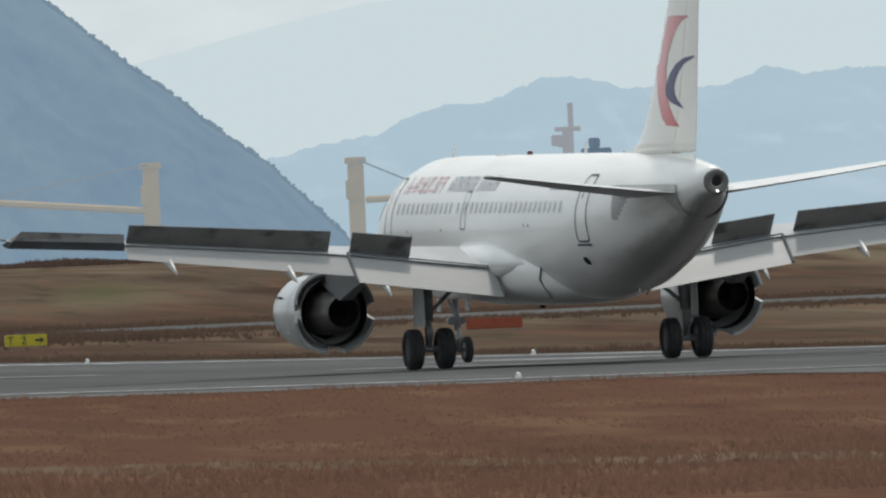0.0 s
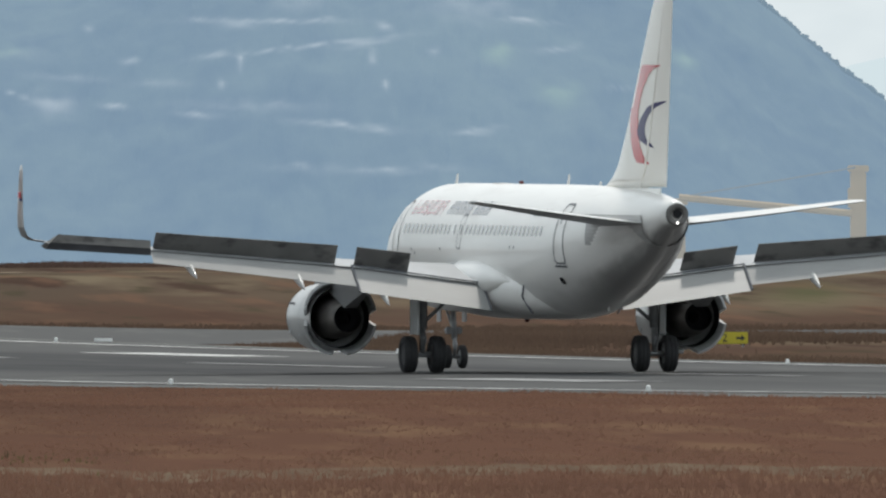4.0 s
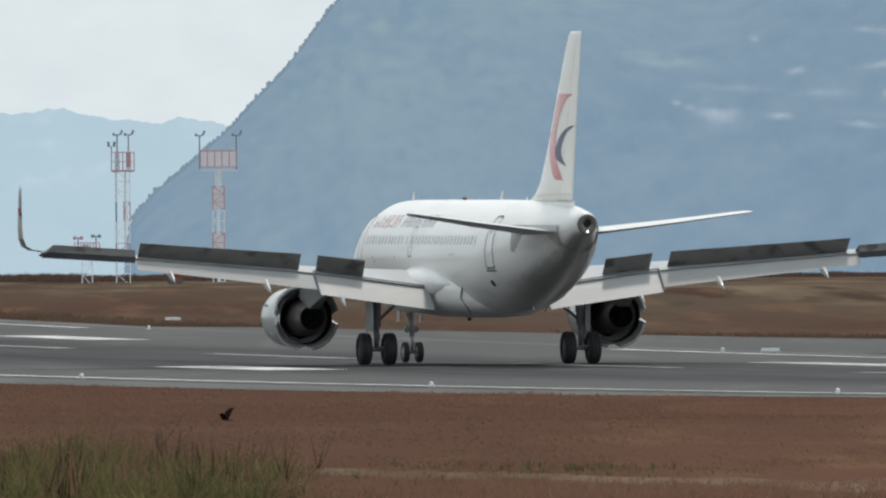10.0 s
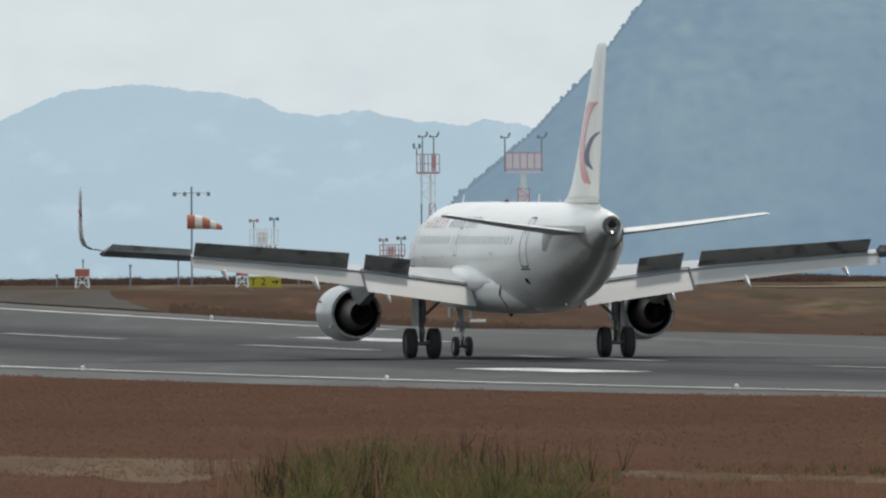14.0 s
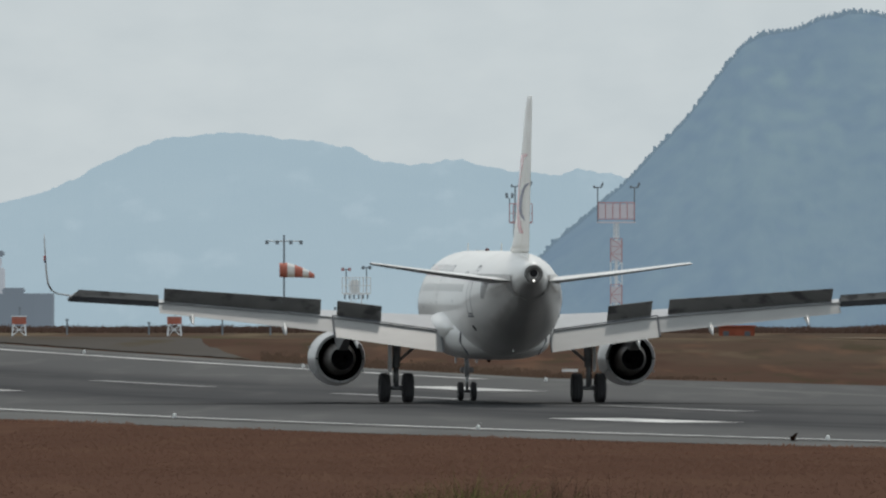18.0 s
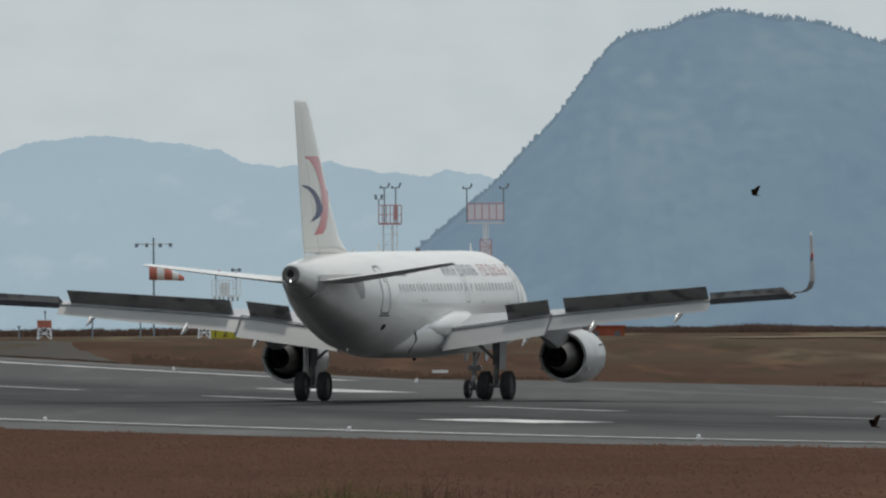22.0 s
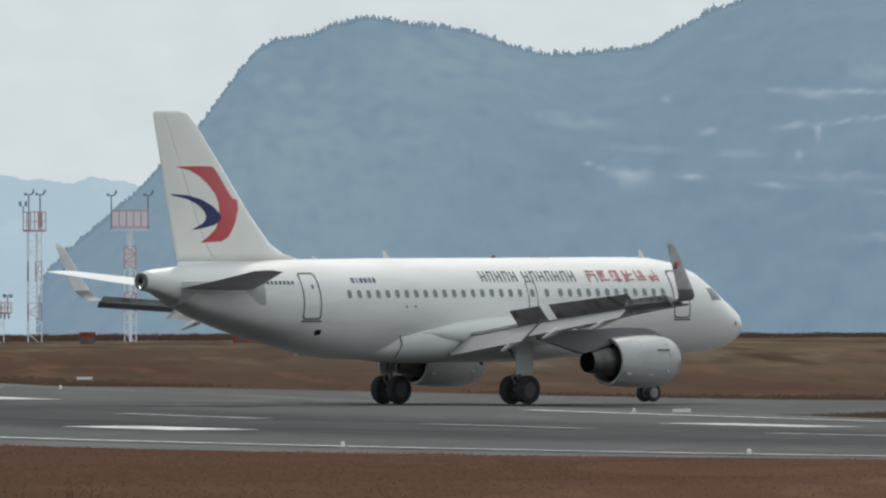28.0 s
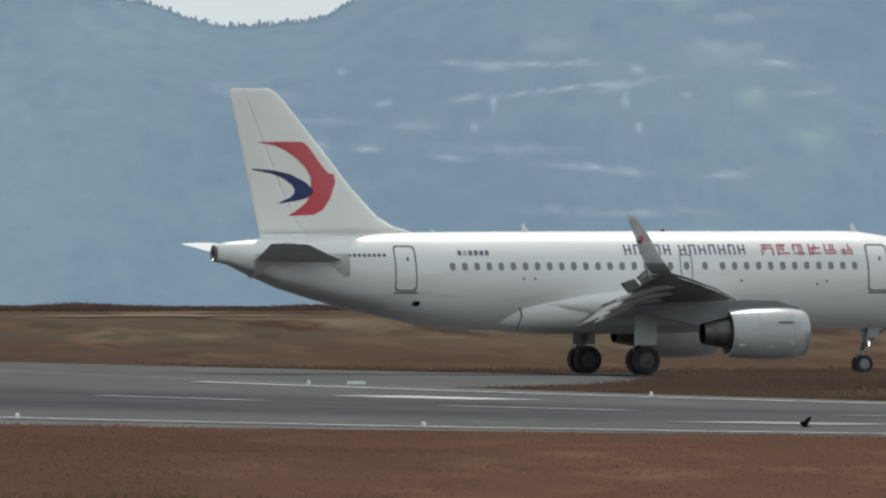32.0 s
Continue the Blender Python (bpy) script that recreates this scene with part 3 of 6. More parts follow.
# ---- distant land ----
def hill(name, crest, far, deep, mat, label, rough=1.0, seed=0, fine=10, deep_rows=40, ragged=0.0):
    """A hillside below a crest of (right, down) bearings, deep metres from crest to foot."""
    us = [c[0] for c in crest]
    n = int((us[-1] - us[0]) / fine)
    rows, verts, faces, marks = deep_rows, [], [], []
    for j in range(rows + 1):
        f = j / rows
        for i in range(n + 1):
            u = us[0] + (us[-1] - us[0]) * i / n
            v = float(np.interp(u, us, [c[1] for c in crest])) + ragged * noise.fractal(Vector((u * 0.035 + seed, 2, 0)), 0.7, 2.1, 5)
            top = bearing(u, v, far)
            x = u / LENS * far
            fall = f ** 1.12
            z = top.z + (-22 - top.z) * fall
            gully = noise.fractal(Vector((x * 0.035 + seed, f * 1.6, 0)), 0.9, 2.1, 5) * 1.9 * rough * min(1, f * 5) * (1 - f * 0.4)
            small = noise.fractal(Vector((x * 0.35 + seed, f * 20, 5)), 0.7, 2.2, 4) * 0.26 * rough
            d = far - deep * f
            verts.append((u / LENS * d, d - gully * 22 - small * 8, z + gully * 0.5 + small * (0.5 if f else 0.3)))
    for j in range(rows):
        for i in range(n):
            a = j * (n + 1) + i
            faces.append((a, a + 1, a + n + 2, a + n + 1))
    # the back of the hill
    k = len(verts)
    for i in range(n + 1):
        x, y, z = verts[i]
        verts.append((x, y + 120, -22))
    faces += [(i + 1, i, k + i, k + i + 1) for i in range(n)]
    me = bpy.data.meshes.new(name)
    me.from_pydata(verts, [], faces)
    me.shade_smooth()
    me.materials.append(mat)
    return tagged(new(name, me), label, "hill", kind="structure")


CREST = ((60, 70), (81, 14), (116, -21), (166, -61), (256, -141), (296, -186), (346, -236), (396, -301), (425, -340), (451, -373), (481, -393), (516, -398), (555, -404), (591, -421),
         (640, -432), (686, -429), (736, -419), (793, -415), (833, -407), (893, -385), (963, -365), (1013, -367), (1073, -372), (1143, -379), (1193, -407),
         (1253, -439), (1303, -457), (1400, -505), (1600, -570), (1850, -600), (2050, -560), (2200, -465), (2345, -352), (2430, -282), (2520, -207), (2580, -165), (2635, -116),
         (2680, -82), (2752, -27), (2785, 5), (2860, 78), (2900, 125), (2960, 180))
CREST_LEFT = ((-2600, 60), (-1500, -40), (-1100, -60), (-900, -85), (-784, -113), (-724, -141), (-654, -179), (-584, -206), (-504, -216), (-439, -219), (-384, -211), (-304, -203),
              (-239, -191), (-204, -171), (-144, -161), (-94, -166), (-49, -173), (6, -156), (66, -149), (126, -144), (161, -156), (216, -146), (300, -130), (500, -90))
CREST_RIGHT = ((2650, -10), (2760, -41), (2897, -70), (2947, -73), (3008, -105), (3089, -125), (3150, -122), (3210, -152), (3261, -165), (3331, -157), (3390, -139), (3440, -137),
               (3570, -136), (3641, -168), (3711, -150), (3791, -157), (3859, -159), (4200, -120), (5200, -40))
CREST_PALE = ((2300, -150), (2533, -221), (2795, -280), (2937, -309), (3200, -325), (3500, -318), (3900, -290), (4600, -200), (5600, -60))


def build_hills():
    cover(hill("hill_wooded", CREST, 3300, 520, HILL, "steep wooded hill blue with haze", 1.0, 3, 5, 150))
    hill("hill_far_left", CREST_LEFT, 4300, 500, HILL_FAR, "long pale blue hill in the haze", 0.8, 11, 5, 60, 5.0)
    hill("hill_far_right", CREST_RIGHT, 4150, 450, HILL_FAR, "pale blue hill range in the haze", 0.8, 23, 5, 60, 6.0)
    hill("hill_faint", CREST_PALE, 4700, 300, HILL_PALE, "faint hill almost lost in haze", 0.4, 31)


def clumps(name, spots, mat, label, category):
    """Many small leafy lumps at (place, radius), joined."""
    t = (1 + 5 ** 0.5) / 2
    ico = np.array([(-1, t, 0), (1, t, 0), (-1, -t, 0), (1, -t, 0), (0, -1, t), (0, 1, t), (0, -1, -t), (0, 1, -t), (t, 0, -1), (t, 0, 1), (-t, 0, -1), (-t, 0, 1)]) / 1.9
    tri = np.array([(0, 11, 5), (0, 5, 1), (0, 1, 7), (0, 7, 10), (0, 10, 11), (1, 5, 9), (5, 11, 4), (11, 10, 2), (10, 7, 6), (7, 1, 8), (3, 9, 4), (3, 4, 2), (3, 2, 6),
                    (3, 6, 8), (3, 8, 9), (4, 9, 5), (2, 4, 11), (6, 2, 10), (8, 6, 7), (9, 8, 1)])
    rng = np.random.RandomState(8)
    verts = np.concatenate([np.array(p) + ico * r * rng.uniform(0.65, 1.2, (12, 1)) for p, r in spots])
    faces = np.concatenate([tri + 12 * i for i in range(len(spots))])
    me = bpy.data.meshes.new(name)
    me.from_pydata(verts.tolist(), [], faces.tolist())
    me.materials.append(mat)
    return tagged(new(name, me), label, category, kind="stuff")


def blades(name, spots, mat, label, category, seed=1, bend=0.30):
    """Tufts of thin upright leaves at (place, height, width), joined."""
    rng = np.random.RandomState(seed)
    pts = np.array([(*p, h, w) for p, h, w in spots])
    n, per = len(pts), 4
    base = np.repeat(pts, per, axis=0)
    k = len(base)
    turn, lean = rng.uniform(0, np.pi, k), rng.normal(0, bend, (k, 2))
    off = rng.normal(0, 0.35, (k, 2)) * base[:, 4:5] * 4
    h = base[:, 3] * rng.uniform(0.55, 1.1, k)
    side = np.stack([np.cos(turn), np.sin(turn) * 0.4, np.zeros(k)], 1) * base[:, 4:5]
    foot = base[:, :3] + np.concatenate([off, np.full((k, 1), -0.04)], 1)
    tip = foot + np.stack([lean[:, 0] * h, lean[:, 1] * h, h + 0.04], 1)
    verts = np.stack([foot - side, foot + side, tip], 1).reshape(-1, 3)
    faces = np.arange(3 * k).reshape(-1, 3)
    me = bpy.data.meshes.new(name)
    me.from_pydata(verts.tolist(), [], faces.tolist())
    me.materials.append(mat)
    return tagged(new(name, me), label, category, kind="stuff")


def build_crest_trees():
    """Trees that stand along the top of the wooded hill."""
    rng = random.Random(4)
    us, vs = [c[0] for c in CREST], [c[1] for c in CREST]
    u, spots = 70, []
    while u < 2900:
        lump = noise.noise(Vector((u * 0.03, 3, 0))) + 0.5 * noise.noise(Vector((u * 0.11, 8, 0)))
        u += rng.uniform(2.5, 6.5)
        top = 440 < u < 2250
        v = float(np.interp(u, us, vs))
        p = bearing(u, v + 8, 3297)
        h = 0.62 + (rng.uniform(0.0, 0.55) + 0.75 * max(0.0, lump)) * (1.0 if top else 0.55)
        w = rng.uniform(0.38, 0.62)
        for k in range(6):
            f = k / 5
            spots.append((p + Vector((rng.uniform(-.16, .16), rng.uniform(-0.6, 0.6), h * f)), w * (1.1 - (0.8 if top else 0.5) * f) * rng.uniform(0.8, 1.15)))
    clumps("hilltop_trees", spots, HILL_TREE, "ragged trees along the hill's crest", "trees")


# bearing right, bearing down, length, thickness, slope: roads, yards and faint terraces on the wooded hill
ROADS = ((1563, -255, 350, 4, -0.115), (1680, -263, 110, 10, -0.2), (1400, -240, 60, 7, -0.12), (1500, -300, 290, 6, 0.0), (1442, -296, 70, 13, 0.03), (1370, -304, 42, 8, 0.1),
         (1607, -304, 32, 7, 0.1), (1627, -116, 190, 10, 0.09), (1690, -108, 60, 10, 0.1), (1370, -135, 75, 10, 0.05), (1857, -103, 80, 8, 0.0), (1220, -149, 50, 8, 0.05), (1696, -35, 140, 8, 0.0),
         (2010, -250, 70, 8, -0.1), (1950, -300, 110, 6, 0.1))
YARDS = ((1112, -154, 80, 32, 0.05), (1062, -168, 24, 8, 0.1), (1178, -289, 18, 11, 0.0), (1250, -230, 34, 9, -0.1), (1412, -190, 14, 14, 0.0), (1446, -233, 12, 30, 0.0), (1680, -235, 15, 30, 0.0),
         (1788, -248, 22, 13, 0.0), (1703, -187, 12, 13, 0.0), (1703, -290, 30, 12, 0.0), (1040, -175, 20, 6, 0.0))
FAINT = ((1550, -331, 120, 24, -0.05), (1143, -200, 160, 12, 0.05), (1857, -319, 180, 44, 0.05), (1905, -112, 50, 8, -0.05), (1560, -40, 150, 14, 0.03), (1000, -250, 180, 18, 0.12), (1800, -40, 90, 9, 0.05),
         (1460, -150, 260, 16, 0.02), (1300, -190, 120, 12, 0.0), (2120, -180, 60, 8, 0.05), (1880, -380, 120, 14, -0.1))
MEADOWS = ((2010, -170, 80, 40, 0.1), (1900, -240, 60, 30, 0.1), (1020, -250, 90, 22, 0.1), (2230, -230, 60, 26, 0.4), (1780, -420, 100, 40, 0.1))

SLOPES = ((520, -150, 700, 420, 0.0), (760, -330, 420, 200, 0.1))


def cover(ob):
    """Mark the hill's open land and terraces, soft-edged, as layers of its mesh."""
    me = ob.data
    co = np.empty(len(me.vertices) * 3)
    me.vertices.foreach_get("co", co)
    co = co.reshape(-1, 3)
    u = co[:, 0] / co[:, 1] * LENS
    v = (EYE[2] - co[:, 2]) / co[:, 1] * LENS - 41.56
    wob = np.array([noise.noise(Vector((a * 0.03, b * 0.05, 7))) for a, b in zip(u, v)])
    for name, spots, strength in (("open_land", ((ROADS, 0.75), (YARDS, 0.85), (FAINT, 0.32)), 1.0), ("terrace", ((MEADOWS, 1.0), (SLOPES, 0.4)), 0.8)):
        value = np.zeros(len(u))
        for weight, (cu, cv, length, thick, slope) in [(w, sp) for lot, w in spots for sp in lot]:
            along = (u - cu) / (length * 0.5)
            across = (v + wob * thick * 0.5 - cv - slope * (u - cu)) / (thick * 0.46 + 1.0)
            value = np.maximum(value, np.exp(-along ** 2 * 1.4) * np.exp(-across ** 2) * (0.8 + 0.6 * wob) * weight)
        layer = me.attributes.new(name, "FLOAT", "POINT")
        layer.data.foreach_set("value", np.clip(value * strength, 0, 1).astype(np.float32))
    return ob


# ---- the airliner ----
# along from the main wheels forward, middle height, half width, half height
BODY = ((-17.55, 5.09, 0.33, 0.36), (-17.0, 5.09, 0.46, 0.47), (-16.0, 4.89, 0.72, 0.76), (-14.8, 4.69, 1.00, 1.07), (-13.4, 4.52, 1.30, 1.33),
        (-11.8, 4.33, 1.58, 1.58), (-10.1, 4.16, 1.80, 1.79), (-8.6, 4.00, 1.92, 1.95), (-7.0, 3.92, 1.97, 2.04), (-5.0, 3.90, 1.975, 2.07),
        (0.0, 3.90, 1.975, 2.07), (5.0, 3.90, 1.975, 2.07), (9.5, 3.90, 1.975, 2.07), (10.8, 3.89, 1.96, 2.05), (12.0, 3.83, 1.88, 1.93), (13.0, 3.70, 1.74, 1.74), (13.8, 3.49, 1.57, 1.47),
        (14.5, 3.29, 1.36, 1.19), (15.1, 3.19, 1.12, 0.94), (15.6, 3.13, 0.84, 0.69), (15.95, 3.10, 0.50, 0.41), (16.1, 3.09, 0.16, 0.13))


def body_at(y):
    ys = [b[0] for b in BODY]
    return [float(np.interp(y, ys, [b[i] for b in BODY])) for i in (1, 2, 3)]


def skin(y, z, side, off=0.0):
    """The point of the hull's skin at y and z, off metres proud."""
    zc, w, h = body_at(y)
    t = max(-0.999, min(0.999, (z - zc) / h))
    return Vector((side * (w * math.sqrt(1 - t * t) + off), y, z + off * t))


def rounded(hw, hh, r, n=4):
    pts = []
    for cx, cy, a0 in ((hw - r, hh - r, 0), (-hw + r, hh - r, 90), (-hw + r, -hh + r, 180), (hw - r, -hh + r, 270)):
        for i in range(n + 1):
            a = radians(a0 + 90 * i / n)
            pts.append((cx + r * math.cos(a), cy + r * math.sin(a)))
    return pts


def skin_patch(y, z, side, outline, off=0.008, lift=0.0, rows=1):
    """A thin plate that follows the hull, from an outline round (y, z)."""
    bm = bmesh.new()
    a = [bm.verts.new(skin(y + p[0], z + p[1], side, off)) for p in outline]
    c = bm.verts.new(skin(y, z, side, off + 0.002))
    for i in range(len(a)):
        bm.faces.new((a[i], a[(i + 1) % len(a)], c))
    return bm


def skin_ring(y, z, side, hw, hh, r, width, off=0.01):
    """An outline of that width that follows the hull."""
    def dense(pts):
        out = []
        for i, p in enumerate(pts):
            q = pts[(i + 1) % len(pts)]
            n = max(1, int(math.dist(p, q) / 0.15))
            out += [(p[0] + (q[0] - p[0]) * k / n, p[1] + (q[1] - p[1]) * k / n) for k in range(n)]
        return out
    bm = bmesh.new()
    po = dense(rounded(hw, hh, r))
    kx, ky = (hw - width) / hw, (hh - width) / hh
    a = [bm.verts.new(skin(y + p[0], z + p[1], side, off)) for p in po]
    b = [bm.verts.new(skin(y + p[0] * kx, z + p[1] * ky, side, off)) for p in po]
    k = len(a)
    for i in range(k):
        bm.faces.new((a[i], a[(i + 1) % k], b[(i + 1) % k], b[i]))
    return bm


def skin_quad(y0, y1, z0, z1, side, off=0.012, slant=0.0, n=3, front=None):
    """A painted bar on the hull; its rear edge leans by slant, its front edge by front."""
    front = slant if front is None else front
    bm = bmesh.new()
    rows = []
    for j in range(n + 1):
        z = z0 + (z1 - z0) * j / n
        rows.append([bm.verts.new(skin(y + lean * j / n, z, side, off)) for y, lean in ((y0, slant), (y1, front))])
    for a, b in zip(rows, rows[1:]):
        bm.faces.new((a[0], a[1], b[1], b[0]))
    return bm


def foil(chord, thick, n=9):
    """Points round a wing section: from 0 at the leading edge to -chord."""
    up, lo = [], []
    for i in range(n + 1):
        t = (1 - math.cos(math.pi * i / n)) / 2
        yt = thick * 2.6 * (0.2969 * math.sqrt(t) - 0.1260 * t - 0.3516 * t * t + 0.2843 * t ** 3 - 0.1015 * t ** 4)
        up.append((-t * chord, yt * 1.1))
        lo.append((-t * chord, -yt * 0.8))
    return up + lo[-2:0:-1]


def wing_le(x):
    return 4.75 - 0.523 * (abs(x) - 1.97)


def wing_te(x):
    x = abs(x)
    return -1.35 if x < 6.4 else -1.35 - 0.262 * (x - 6.4)


def wing_z(x):
    """Height of the wing's trailing edge."""
    return float(np.interp(abs(x), (1.2, 2.0, 6.4, 13.4, 17.0), (2.66, 2.78, 3.36, 3.94, 4.18)))


def plane_parts(air):
    bm = bmesh.new()
    seg = 48
    rings = []
    for i in range(len(BODY) - 1):
        a, b = BODY[i], BODY[i + 1]
        n = max(1, int((b[0] - a[0]) / 0.3))
        for k in range(n):
            rings.append([a[m] + (b[m] - a[m]) * k / n for m in range(4)])
    rings.append(list(BODY[-1]))
    loft(bm, [[Vector((w * math.cos(2 * math.pi * i / seg), y, zc + h * math.sin(2 * math.pi * i / seg))) for i in range(seg)] for y, zc, w, h in rings])
    hull = part("fuselage", bm, HULL, air, "glossy white hull, sooty and darker under the rear", smooth=True)
    # soot and oil streaks under the tail, trailing back; darker towards underside and keel
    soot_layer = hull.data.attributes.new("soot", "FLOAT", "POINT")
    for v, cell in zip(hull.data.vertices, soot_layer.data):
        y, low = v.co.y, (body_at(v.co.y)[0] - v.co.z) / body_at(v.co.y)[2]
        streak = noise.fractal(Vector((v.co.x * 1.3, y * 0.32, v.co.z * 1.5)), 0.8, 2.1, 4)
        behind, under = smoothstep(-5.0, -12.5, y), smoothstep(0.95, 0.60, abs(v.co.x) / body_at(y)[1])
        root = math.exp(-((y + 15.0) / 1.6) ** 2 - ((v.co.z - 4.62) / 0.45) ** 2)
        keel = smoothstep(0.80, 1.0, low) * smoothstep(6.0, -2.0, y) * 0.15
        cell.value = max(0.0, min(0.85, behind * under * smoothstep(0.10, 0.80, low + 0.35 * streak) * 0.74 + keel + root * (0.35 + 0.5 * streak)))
    # wing-to-body fairing below the hull
    bm = bmesh.new()
    rings = []
    for y, zc, w, h in ((-6.2, 2.42, 0.45, 0.25), (-5.6, 2.43, 1.05, 0.48), (-4.6, 2.50, 1.68, 0.73), (-3.2, 2.58, 1.98, 0.88), (-1.0, 2.62, 2.09, 0.93), (2.5, 2.62, 2.09, 0.93), (4.6, 2.64, 2.02, 0.88), (6.2, 2.68, 1.75, 0.82), (7.4, 2.75, 1.3, 0.66), (8.2, 2.85, 0.6, 0.4)):
        rings.append([Vector((w * math.copysign(abs(math.cos(t)) ** 0.75, math.cos(t)), y, zc + h * math.copysign(abs(math.sin(t)) ** 0.8, math.sin(t)))) for t in (2 * math.pi * i / 32 for i in range(32))])
    loft(bm, rings)
    part("belly_fairing", bm, PAINT, air, smooth=True)
    for side in (-1, 1):
        part("fairing_seam", rods(((side * 1.38, -4.72, 1.90), (side * 1.70, -4.6, 2.45), 0.03), ((side * 1.70, -4.6, 2.45), (side * 1.66, -4.7, 2.85), 0.03), seg=6), LINE, air)
    # exhaust of the auxiliary power unit
    bm = bmesh.new()
    lathe(bm, ((0.0, 0.36), (-0.10, 0.345), (-0.12, 0.30), (-0.06, 0.17), (0.1, 0.16), (0.25, 0.15)), Matrix.Translation((0, -17.5, 5.09)), 24, (False, True))
    part("exhaust_ring", bm, TAILPIPE, air, "dark exhaust ring at the tail's end", smooth=True)
    # a black disc stands in for the dark opening
    part("exhaust_hole", lathe(bmesh.new(), ((0, 0.15), (0.02, 0.15)), Matrix.Translation((0, -17.58, 5.11)), 16, (True, True)), DEEP_BLACK, air)
    bm = bmesh.new()
    bmesh.ops.create_uvsphere(bm, u_segments=10, v_segments=6, radius=0.035, matrix=Matrix.Translation((0, -17.61, 4.83)))
    part("tail_light", bm, LAMP_WHITE, air, "small lit white tail light")


HINGE = 0.70
RUDDER = []


def fins(air):
    # upright fin: height, leading edge, trailing edge
    rows = ((5.35, -8.0, -15.45), (5.90, -8.7, -15.55), (6.2, -9.7, -15.63), (6.6, -10.4, -15.72), (7.8, -11.55, -15.99), (9.6, -12.98, -16.38), (11.45, -14.50, -16.78), (11.85, -14.90, -16.85), (11.97, -15.2, -16.80))
    def section(z, t0, t1, n=8):
        """Points round the fin's section at a height, between two shares of its chord."""
        le, te = (float(np.interp(z, [r[0] for r in rows], [r[k] for r in rows])) for k in (1, 2))
        c = le - te
        thick = min(0.10 * c, 0.62) * (1 if z < 11.5 else 0.6) * 1.3 * 2.6
        up, lo = [], []
        for i in range(n + 1):
            t = t0 + (t1 - t0) * (1 - math.cos(math.pi * i / n)) / 2
            half = thick * (0.2969 * math.sqrt(t) - 0.1260 * t - 0.3516 * t * t + 0.2843 * t ** 3 - 0.1015 * t ** 4)
            up.append(Vector((half * 1.1, le - t * c, z)))
            lo.append(Vector((-half * 1.1, le - t * c, z)))
        return up + lo[::-1]
    heights = [r[0] for r in rows]
    bm = bmesh.new()
    loft(bm, [section(z, 0, 1) for z in heights if z <= 5.9])
    loft(bm, [section(z, 0, HINGE) for z in heights if 5.9 <= z])
    fin = part("fin", bm, PAINT_FIN, air, "cream white fin", smooth=True)
    # the rudder turns on a slanting hinge
    low, high = (Vector((0, section(z, HINGE, 1)[0].y, z)) for z in (5.9, 11.97))
    hinge = Matrix.Translation(low) @ (high - low).to_track_quat("Z", "Y").to_matrix().to_4x4()
    back = hinge.inverted()
    bm = bmesh.new()
    rings = []
    for z in [5.93] + heights[2:]:
        # its nose is tucked in behind the fin's skin
        ring = section(z, HINGE - 0.02, 1, 5)
        for p in (ring[0], ring[-1]):
            p.x *= 0.80
        rings.append([back @ p for p in ring])
    loft(bm, rings)
    rudder = part("rudder", bm, PAINT_FIN, air, "cream white rudder hinged behind the fin", smooth=True, m=hinge)
    RUDDER.append((rudder, hinge))
    for ob, turn in ((fin, Matrix.Identity(3)), (rudder, hinge.to_3x3())):
        for face in ob.data.polygons:
            face.use_smooth = abs((turn @ face.normal).x) > 0.3
    def fin_point(y, z, side):
        le = float(np.interp(z, [r[0] for r in rows], [r[1] for r in rows]))
        te = float(np.interp(z, [r[0] for r in rows], [r[2] for r in rows]))
        c = le - te
        t = min(1, max(0, (le - y) / c))
        th = min(0.10 * c, 0.62) * 1.3 * 2.6 * (0.2969 * math.sqrt(t) - 0.1260 * t - 0.3516 * t * t + 0.2843 * t ** 3 - 0.1015 * t ** 4)
        return Vector((side * (th * 1.1 + 0.012), y + 0.03, z + 0.045))
    def emblem(name, outer, inner, mat, side):
        """A curved sickle between two lines of (along, up)."""
        bm = bmesh.new()
        n = 33
        def walkline(pts, f):
            k = f * (len(pts) - 1)
            i = min(len(pts) - 2, int(k))
            return [pts[i][m] + (pts[i + 1][m] - pts[i][m]) * (k - i) for m in (0, 1)]
        rings = []
        for j in range(n + 1):
            a, b = walkline(outer, j / n), walkline(inner, j / n)
            rings.append([bm.verts.new(fin_point(a[0] + (b[0] - a[0]) * k / 8, a[1] + (b[1] - a[1]) * k / 8, side)) for k in range(9)])
        for a, b in zip(rings, rings[1:]):
            for k in range(8):
                bm.faces.new((a[k], a[k + 1], b[k + 1], b[k]))
        # what lies behind the hinge line is painted on the rudder; each stretch is a piece of its own
        def behind(f):
            c = f.calc_center_median()
            return c.y < low.y + (high.y - low.y) * (c.z - low.z) / (high.z - low.z)
        bm.faces.ensure_lookup_table()
        bm.faces.index_update()
        lots = []
        for j in range(n):
            for k in range(8):
                f = bm.faces[j * 8 + k]
                aft = behind(f)
                upper = j < n / 2
                key = (aft, upper if aft else None)
                lots.append((key, f.index))
        for key in sorted({k for k, _ in lots}, key=str):
            keep = {i for k, i in lots if k == key}
            piece = bm.copy()
            piece.faces.index_update()
            bmesh.ops.delete(piece, geom=[f for f in piece.faces if f.index not in keep], context="FACES")
            if key[0]:
                bmesh.ops.transform(piece, matrix=back, verts=piece.verts[:])
            part(name, piece, mat, rudder if key[0] else air)
        bm.free()
